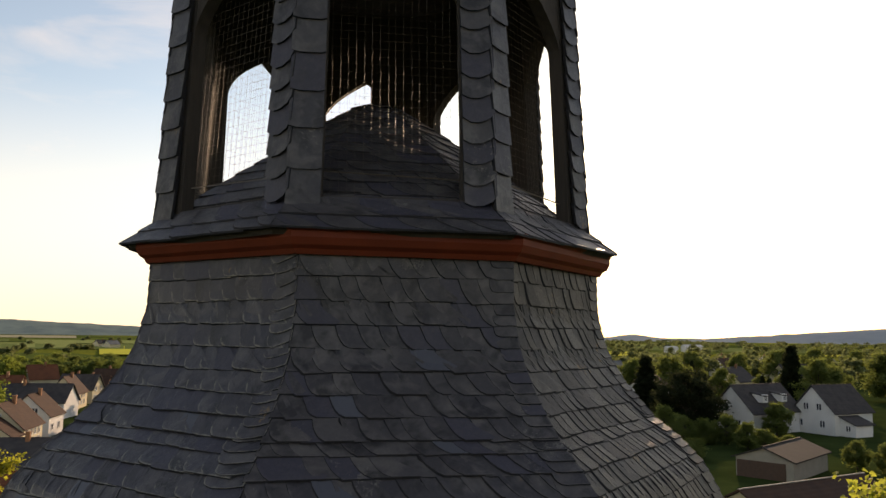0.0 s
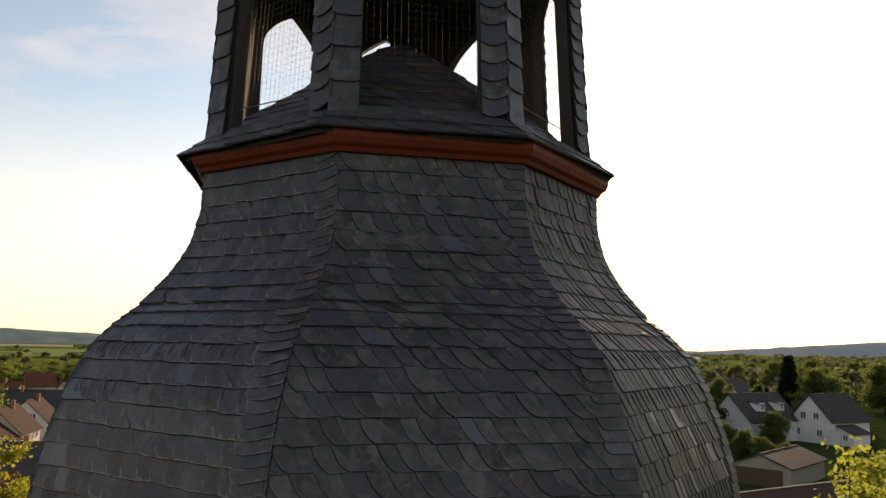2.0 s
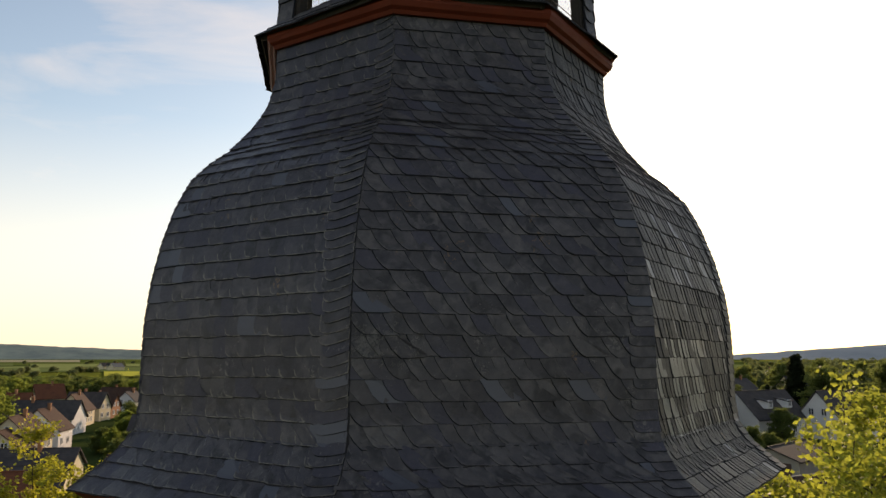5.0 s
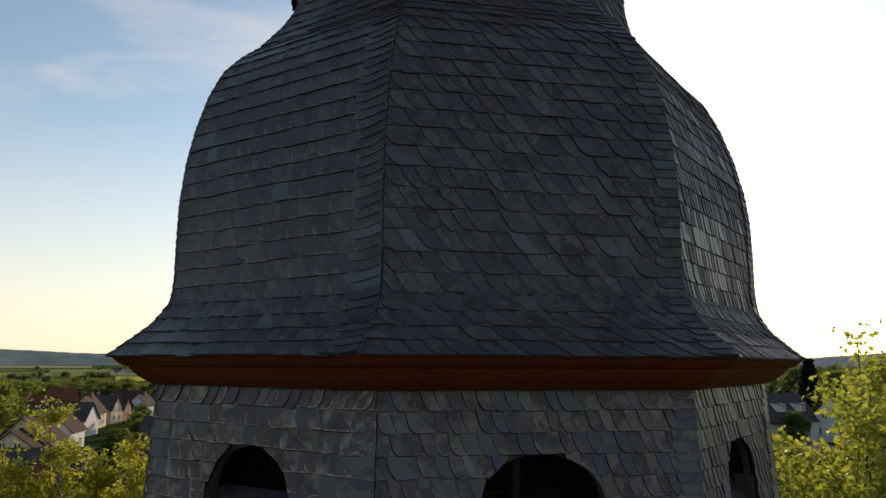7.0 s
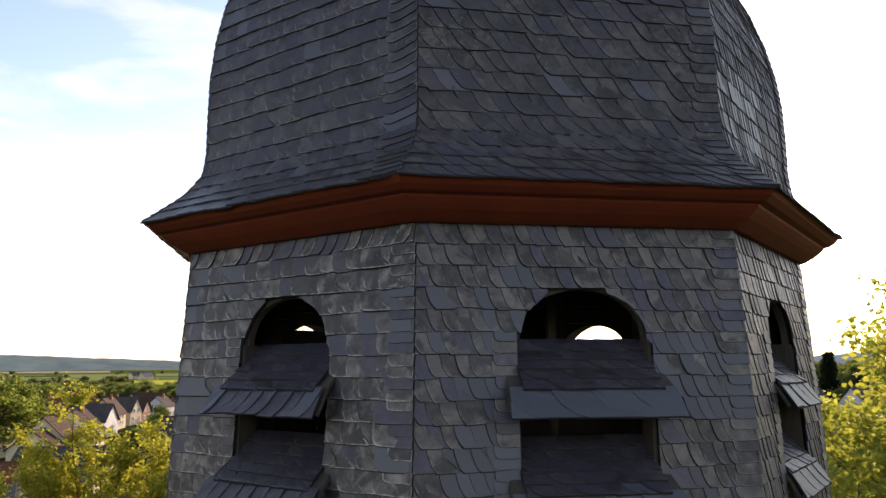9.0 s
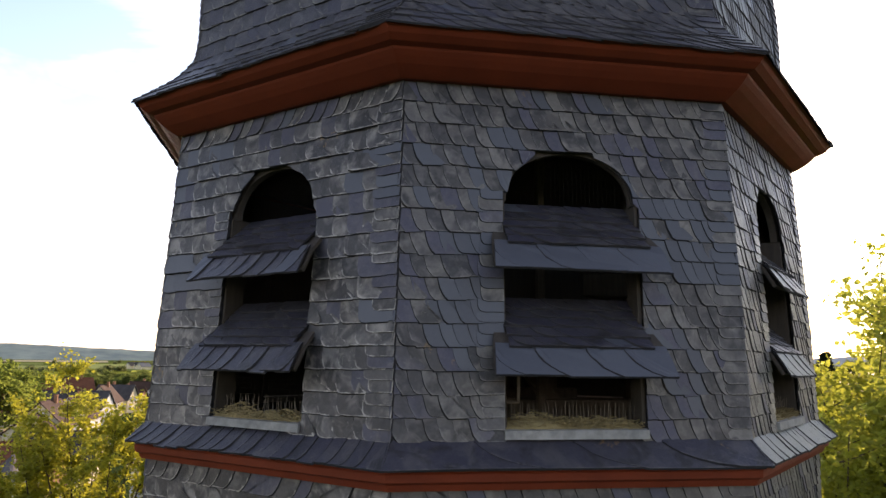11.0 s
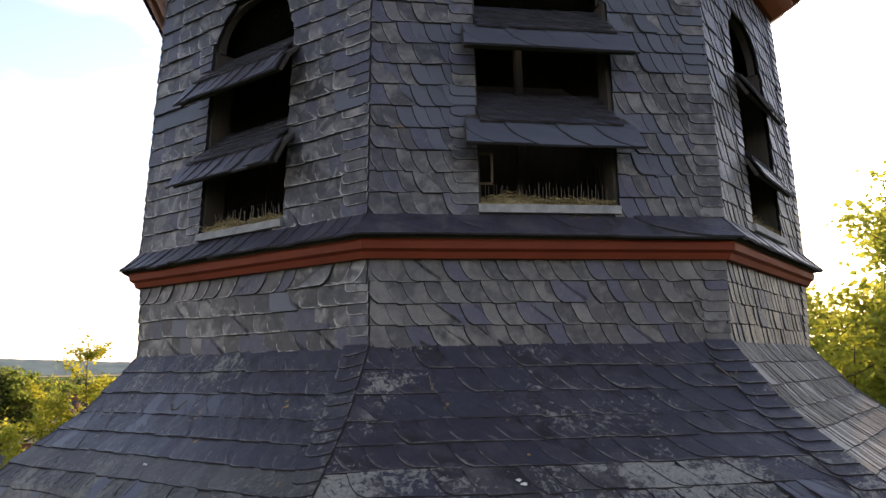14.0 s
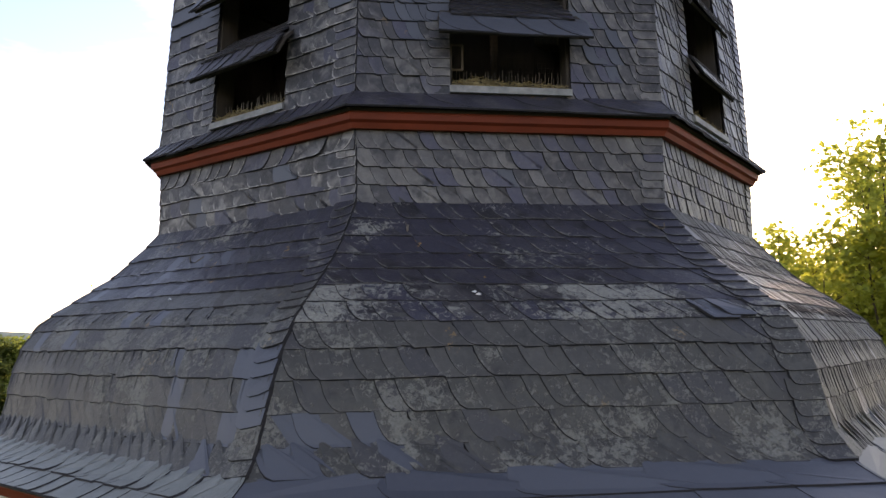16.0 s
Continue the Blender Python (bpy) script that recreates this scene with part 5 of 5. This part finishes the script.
# bell frame inside
frame_ob = empty("bell_frame", (0, 0, 12.65))
tagged(frame_ob, "old timber bell frame inside the belfry", "bell frame")
for x, y in ((-1.0, -1.15), (1.0, -1.15), (-1.0, 1.15), (1.0, 1.15), (0.12, -1.5)):
    bm = bmesh.new()
    box_into(bm, Matrix.Translation((x, y, 1.0)), 0.16 if x != 0.12 else 0.06, 0.16 if x != 0.12 else 0.06, 2.0, 0.01)
    part("post", bm, BEAM_WOOD, frame_ob)
for y, z in ((-1.15, 1.02), (1.15, 1.02), (-1.15, 0.08), (1.15, 0.08)):
    bm = bmesh.new()
    box_into(bm, Matrix.Translation((0, y, z)), 2.6, 0.16, 0.18, 0.01)
    part("beam", bm, BEAM_WOOD, frame_ob)
for s in (-1, 1):
    bm = bmesh.new()
    box_into(bm, Matrix.Translation((0, -1.15, 0.55)) @ pose(0, 0, 0, 0, 52 * s, 0), 1.5, 0.10, 0.12, 0.01)
    part("brace", bm, BEAM_WOOD, frame_ob)

# unseen boards, added to keep the sky from showing through the louvre gaps
for i in (6, 7, 0, 1, 2):
    v = [pt(i, 1.25, x, z, d) for z in (13.05, 13.92) for x, d in ((-1, 0), (1, 0), (1, -0.04), (-1, -0.04))]
    put("boarding", [(a, b, c - 12.65) for a, b, c in v], [(0, 1, 5, 4), (1, 2, 6, 5), (2, 3, 7, 6), (3, 0, 4, 7), (4, 5, 6, 7), (3, 2, 1, 0)], DARK_WOOD, frame_ob)

# ---- the lantern ----
lantern = empty("lantern", (-0.015, 0, 0), -2.5)
lantern.matrix_world = Matrix.Translation((-0.015, 0, 18.6)) @ pose(0, 0, 0, 0, -0.55, -2.5) @ Matrix.Translation((0, 0, -18.6))
tagged(lantern, "open octagonal lantern with slate-clad posts and wire netting", "lantern")
L_A0, L_A1, L_Z0, L_Z1 = 1.46, 1.37, 18.70, 21.1
POST_S = Strip([(L_A0, L_Z0), (L_A1, L_Z1)])
lr = random.Random(9)


def lantern_post(c):
    """The corner post between face c - 1 and face c: two slate-clad sides."""
    v, f = [], []
    wd = 0.185
    for s in (0, POST_S.length):
        a, z = POST_S.at(s)
        h0, h1 = half((c - 1) % 8, a), half(c, a)
        left, corner, right = pt((c - 1) % 8, a - 0.045, 1 - wd / h0, z), pt(c, a - 0.045, -1, z), pt(c, a - 0.045, -1 + wd / h1, z)
        left2, right2 = pt((c - 1) % 8, a, 1 - wd / h0, z, -0.13), pt(c, a, -1 + wd / h1, z, -0.13)
        v += [left, corner, right, right2, left2]
    f = [(0, 1, 6, 5), (1, 2, 7, 6), (2, 3, 8, 7), (3, 4, 9, 8), (4, 0, 5, 9)]
    post = put("post", v, f, DARK_WOOD, lantern, "corner post clad in overlapping slates")
    near = c in (7, 0, 1, 2)
    pile = Pile()
    for face, lo, hi, rl in (((c - 1) % 8, lambda s: 1 - wd / half((c - 1) % 8, POST_S.at(s)[0]), lambda s: 1.012, True), (c, lambda s: -1.012, lambda s: -1 + wd / half(c, POST_S.at(s)[0]), False)):
        h = 0.135 if rl else 0.21
        s = 0.0
        while s < POST_S.length - h:
            hh = h * lr.uniform(0.85, 1.15)
            # slanting, curved lower edges
            top, bot, uvs = [], [], []
            slope = 0.06 if rl else 0.0
            for p, q in ((0, 1.45), (0, 0.42 if rl else 0.05), (0.25, 0.12 if rl else 0.0), (0.55, 0.0), (0.85, 0.06 if rl else 0.0), (1.0, 0.30 if rl else 0.04), (1.0, 1.45)):
                ss = s + q * hh + (p * slope if rl else 0)
                x = lo(ss) + p * (hi(ss) - lo(ss))
                nn = 0.010 + 0.022 * (1 - q / 1.45)
                top.append(POST_S.point(face, x, ss, nn + 0.008))
                bot.append(POST_S.point(face, x, ss, nn - 0.012))
                uvs.append((p, q))
            m = 7
            fs = [tuple(range(m))] + [((k + 1) % m, k, k + m, (k + 1) % m + m) for k in range(m)]
            if near:
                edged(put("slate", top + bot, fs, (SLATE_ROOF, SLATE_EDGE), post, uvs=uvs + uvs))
            else:
                pile.add(top + bot, fs, uvs + uvs)
            s += hh
    if pile.v:
        tagged(put("slate_cladding", pile.v, pile.f, SLATE_ROOF, post, uvs=pile.u), kind="stuff")


for c in range(8):
    lantern_post(c)


def lantern_arch(i):
    """The dark boarded arch between two posts, and the netting in it."""
    v, f = [], []
    t = 0.09
    spring, rise = 19.95, 0.40
    zs = [18.74, spring] + [spring + rise * k / 8 for k in range(1, 9)] + [21.1]
    for z in zs:
        a = L_A0 + (L_A1 - L_A0) * (z - L_Z0) / (L_Z1 - L_Z0) - 0.05
        q = min(1.0, max(0.0, (z - spring) / rise))
        o = 0.40 * (1 - q ** 1.8) if z < 20.5 else 0.0
        hw = half(i, a)
        for b in (0, -t):
            v += [pt(i, a, -1, z, b), pt(i, a, -o / hw, z, b), pt(i, a, o / hw, z, b), pt(i, a, 1, z, b)]
    for k in range(len(zs) - 1):
        o, p = 8 * k, 8 * k + 8
        f += [(o, o + 1, p + 1, p), (o + 2, o + 3, p + 3, p + 2), (o + 5, o + 4, p + 4, p + 5), (o + 7, o + 6, p + 6, p + 7), (o + 1, o + 5, p + 5, p + 1), (o + 6, o + 2, p + 2, p + 6)]
    f += [(0, 4, 5, 1), (2, 6, 7, 3)]
    put("arch", v, f, DARK_WOOD, lantern, "dark boarded arch")
    pile = Pile()
    m = 18
    for k in range(m):
        x = (-0.40 + 0.8 * k / (m - 1)) + lr.uniform(-0.003, 0.003)
        wire(pile, pt(i, L_A0, x / half(i, L_A0), 18.8, -0.14), pt(i, 1.36, x / half(i, 1.36), 20.3, -0.14), 0.0008)
    for k in range(30):
        z = 18.84 + 1.45 * k / 29
        a = L_A0 + (L_A1 - L_A0) * (z - L_Z0) / (L_Z1 - L_Z0)
        wire(pile, pt(i, a, -0.40 / half(i, a), z + lr.uniform(-0.004, 0.004), -0.14), pt(i, a, 0.40 / half(i, a), z + lr.uniform(-0.004, 0.004), -0.14), 0.0007)
    wire(pile, pt(i, L_A0, -0.8, 18.93, -0.12), pt(i, L_A0, 0.8, 18.90, -0.12), 0.005)
    put("netting", pile.v, pile.f, IRON, lantern, "thin square wire netting")


for i in range(8):
    lantern_arch(i)

v = [pt(4, 1.40, x, z, d) for z in (18.95, 20.45) for x, d in ((-0.95, -0.12), (-0.06, -0.12), (-0.06, -0.15), (-0.95, -0.15))]
put("board", v, [(0, 1, 5, 4), (1, 2, 6, 5), (2, 3, 7, 6), (3, 0, 4, 7), (4, 5, 6, 7), (3, 2, 1, 0)], DARK_WOOD, lantern, "dark board closing half of an arch")

# inner bell-shaped roof, ledge and upper closing roof
CONE = Strip([(1.40, 18.72), (1.15, 18.95), (0.80, 19.22), (0.45, 19.50), (0.20, 19.68), (0.03, 19.74)])
v, f = [], []
for s in CONE.s:
    v += [CONE.point(i, -1, float(s), 0) for i in range(8)]
for k in range(len(CONE.s) - 1):
    for i in range(8):
        f.append((k * 8 + i, k * 8 + (i + 1) % 8, k * 8 + 8 + (i + 1) % 8, k * 8 + 8 + i))
cone = put("inner_roof", v, f, DARK_WOOD, lantern, "low slate cone inside the lantern")
for i in range(8):
    pile = Pile()
    out = slate_sink(cone if i in NEAR_FACES else None, pile, i)
    s = 0.0
    while s < CONE.length - 0.16:
        course(out, i, CONE, s, 0.14, 0.16, mat=SLATE_ROOF)
        s += 0.14
    if pile.v:
        tagged(put("slate_cladding", pile.v, pile.f, SLATE_ROOF, cone, uvs=pile.u), kind="stuff")
LLEDGE = ((1.40, 18.80), (1.46, 18.715), (1.615, 18.585))
st = Strip(LLEDGE)
v, f = [], []
for s in st.s:
    v += [st.point(i, -1, float(s), 0) for i in range(8)] + [st.point(i, -1, float(s), -0.04) for i in range(8)]
for k in range(2):
    for i in range(8):
        j = (i + 1) % 8
        o = k * 16
        f += [(o + i, o + j, o + 16 + j, o + 16 + i), (o + 8 + j, o + 8 + i, o + 24 + i, o + 24 + j)]
f += [((i + 1) % 8, i, 8 + i, 8 + (i + 1) % 8) for i in range(8)]
led = put("ledge", v, f, DARK_WOOD, lantern, "sloping slate ledge at the foot of the lantern")
for i in range(8):
    pile = Pile()
    out = slate_sink(led if i in NEAR_FACES else None, pile, i)
    for s0, h in ((-0.03, 0.13), (0.10, 0.13)):
        course(out, i, st, s0, h, 0.2, mat=SLATE_ROOF)
    if pile.v:
        tagged(put("slate_cladding", pile.v, pile.f, SLATE_ROOF, led, uvs=pile.u), kind="stuff")
v = [pt(i, 1.5, -1, 21.0) for i in range(8)] + [pt(i, 0.9, -1, 21.7) for i in range(8)] + [pt(i, 0.05, -1, 22.6) for i in range(8)]
f = [tuple(range(7, -1, -1)), tuple(range(16, 24))] + [(q + i, q + (i + 1) % 8, q + 8 + (i + 1) % 8, q + 8 + i) for q in (0, 8) for i in range(8)]
put("cap_roof", v, f, SLATE_ROOF, lantern, "closing roof of the lantern")

# ---- slates of roofs and walls, last ----


def clad(i, parent, strip, rows, pitch, mat, stack=0.0, lo=None, hi=None, curve=CURVE, alt=None, flips=(), rise=0.0):
    """Courses from the bottom of a strip to its top on face i."""
    pile = Pile()
    out = slate_sink(parent if i in NEAR_FACES else None, pile, i)
    for k, (s0, h) in enumerate(rows):
        m = alt(k) if alt else mat
        turned = k in flips or k - len(rows) in flips
        course(out, i, strip, s0, h, pitch * rs.uniform(0.92, 1.08), lo, hi, 0.0 if turned else stack, CURVE if turned else curve, m, flip=turned, rise=rise)
    if pile.v:
        tagged(put("slate_cladding", pile.v, pile.f, mat, parent, uvs=pile.u), kind="stuff")


def rows_of(length, h, start=-0.02):
    n_ = round((length - start) / h)
    hh = (length - start) / n_
    return [(start + k * hh, hh) for k in range(n_)]


S_NECK, S_DOME, S_BEL, S_LEDGE, S_DRUM, S_SKIRT = Strip(NECK), Strip(DOME), Strip(BELFRY), Strip(LEDGE), Strip(DRUM), Strip(SKIRT)
S_EAVE = Strip(SKIRT)
S_SKIRT.flat = 0.62
S_DOME.flat = 0.85
S_BEL.rough = S_DRUM.rough = 1.2          # the weather side has warped
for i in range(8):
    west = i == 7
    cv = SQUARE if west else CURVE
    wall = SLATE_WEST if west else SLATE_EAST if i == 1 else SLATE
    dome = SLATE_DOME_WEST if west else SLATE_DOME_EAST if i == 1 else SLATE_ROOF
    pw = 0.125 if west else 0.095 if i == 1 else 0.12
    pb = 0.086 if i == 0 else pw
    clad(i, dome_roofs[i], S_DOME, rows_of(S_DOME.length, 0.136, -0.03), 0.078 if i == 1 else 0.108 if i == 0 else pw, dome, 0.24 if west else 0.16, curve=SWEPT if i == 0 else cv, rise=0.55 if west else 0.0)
    clad(i, neck_roofs[i], S_NECK, rows_of(S_NECK.length, 0.132, -0.02), pw, dome, 0.18 if west else 0.13, curve=cv, rise=0.55 if west else 0.0)
    rows = rows_of(S_SKIRT.length, 0.160, -0.03)

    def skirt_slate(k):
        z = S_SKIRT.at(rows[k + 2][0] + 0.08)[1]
        # a darker, bluer slate on the courses above 11.40
        return SLATE_DARK if z > 11.40 and i != 1 else SLATE_CRUST if z > 11.10 and not west and i != 1 else SLATE_SKIRT_EAST if i == 1 else SLATE_SKIRT
    # the two courses at the eaves are wide and plain but for the west, where they turn the other way
    if west:
        clad(i, skirt_roofs[i], S_EAVE, rows[:2], 0.15, SLATE_PALE, 0.0, flips=(0, 1))
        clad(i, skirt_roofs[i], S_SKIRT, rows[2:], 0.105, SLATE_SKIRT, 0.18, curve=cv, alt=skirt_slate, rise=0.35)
    else:
        clad(i, skirt_roofs[i], S_SKIRT, rows[:2], 0.62, SLATE_NEW, 0.0, curve=SQUARE)
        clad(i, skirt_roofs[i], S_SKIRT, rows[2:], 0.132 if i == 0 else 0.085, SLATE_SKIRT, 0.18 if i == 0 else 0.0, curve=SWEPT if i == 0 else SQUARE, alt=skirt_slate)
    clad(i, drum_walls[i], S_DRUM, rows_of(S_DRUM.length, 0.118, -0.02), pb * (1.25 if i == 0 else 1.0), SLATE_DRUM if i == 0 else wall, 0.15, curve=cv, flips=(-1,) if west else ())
    # the southeast ledge is paled too, its sky reflection put into the colour
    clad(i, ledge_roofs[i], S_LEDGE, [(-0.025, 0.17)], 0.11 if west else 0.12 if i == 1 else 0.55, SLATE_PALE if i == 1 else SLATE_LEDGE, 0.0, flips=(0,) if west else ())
    # belfry: full courses below the sill and above the arch, two runs beside the opening
    pile = Pile()
    out = slate_sink(belfry_walls[i] if i in NEAR_FACES else None, pile, i)
    for s0, h in rows_of(S_BEL.length, 0.131, 0.0):
        zm = S_BEL.at(s0 + h / 2)[1]
        z0, z1 = S_BEL.at(s0)[1], S_BEL.at(s0 + h)[1]

        def edge(s):
            a, z = S_BEL.at(s)
            return open_half(z) / half(i, a)
        if z1 > SILL_Z and z0 < APEX_Z - 0.03:
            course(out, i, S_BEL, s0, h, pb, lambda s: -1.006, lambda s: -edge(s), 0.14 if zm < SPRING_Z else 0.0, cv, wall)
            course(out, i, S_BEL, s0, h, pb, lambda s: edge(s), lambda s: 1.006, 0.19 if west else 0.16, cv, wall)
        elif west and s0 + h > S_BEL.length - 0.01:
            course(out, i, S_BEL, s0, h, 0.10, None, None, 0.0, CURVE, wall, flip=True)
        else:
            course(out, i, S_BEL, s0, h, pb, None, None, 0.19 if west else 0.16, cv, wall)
    if pile.v:
        tagged(put("slate_cladding", pile.v, pile.f, SLATE, belfry_walls[i], uvs=pile.u), kind="stuff")

# a pair of slipped slates, iron roof hooks
for x0, s0 in ((0.62, 0.98), (0.70, 0.96)):
    v, f, u = slate_piece(0, S_SKIRT, S_SKIRT.length - s0 - 0.18, 0.17, x0, 0.085, lambda s: -1, lambda s: 1, CURVE, lift=0.034)
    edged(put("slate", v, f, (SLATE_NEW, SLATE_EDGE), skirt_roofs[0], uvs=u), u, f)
hook = Pile()
for face, x, s in ((0, -0.66, 0.34), (0, 0.80, 0.30), (7, -0.1, 0.5)):
    s = S_SKIRT.length - s
    p = [S_SKIRT.point(face, x, s + 0.10, 0.05), S_SKIRT.point(face, x + 0.015, s, 0.075), S_SKIRT.point(face, x + 0.02, s - 0.03, 0.10), S_SKIRT.point(face, x + 0.02, s - 0.01, 0.13)]
    hook = Pile()
    for a, b in zip(p, p[1:]):
        wire(hook, a, b, 0.005)
    put("roof_hook", hook.v, hook.f, IRON, skirt_roofs[face], "rusty iron roof hook")

# bird droppings on the skirt roof
drop_r = random.Random(3)
for face, x, z in ((0, -0.30, 11.31), (0, -0.285, 11.295), (7, 0.04, 11.33)):
    s = float(np.interp(z, S_SKIRT.p[:, 1], S_SKIRT.s))
    v = [S_SKIRT.point(face, x, s, 0.052)]
    for k in range(9):
        th, rr = 2 * math.pi * k / 9, drop_r.uniform(0.007, 0.015)
        v.append(S_SKIRT.point(face, x + math.cos(th) * rr * 1.4 / 1.2, s + math.sin(th) * rr * 0.7, 0.040))
    put("bird_dropping", v, [(0, k + 1, (k + 1) % 9 + 1) for k in range(9)], FRAME, skirt_roofs[face], "white bird dropping")
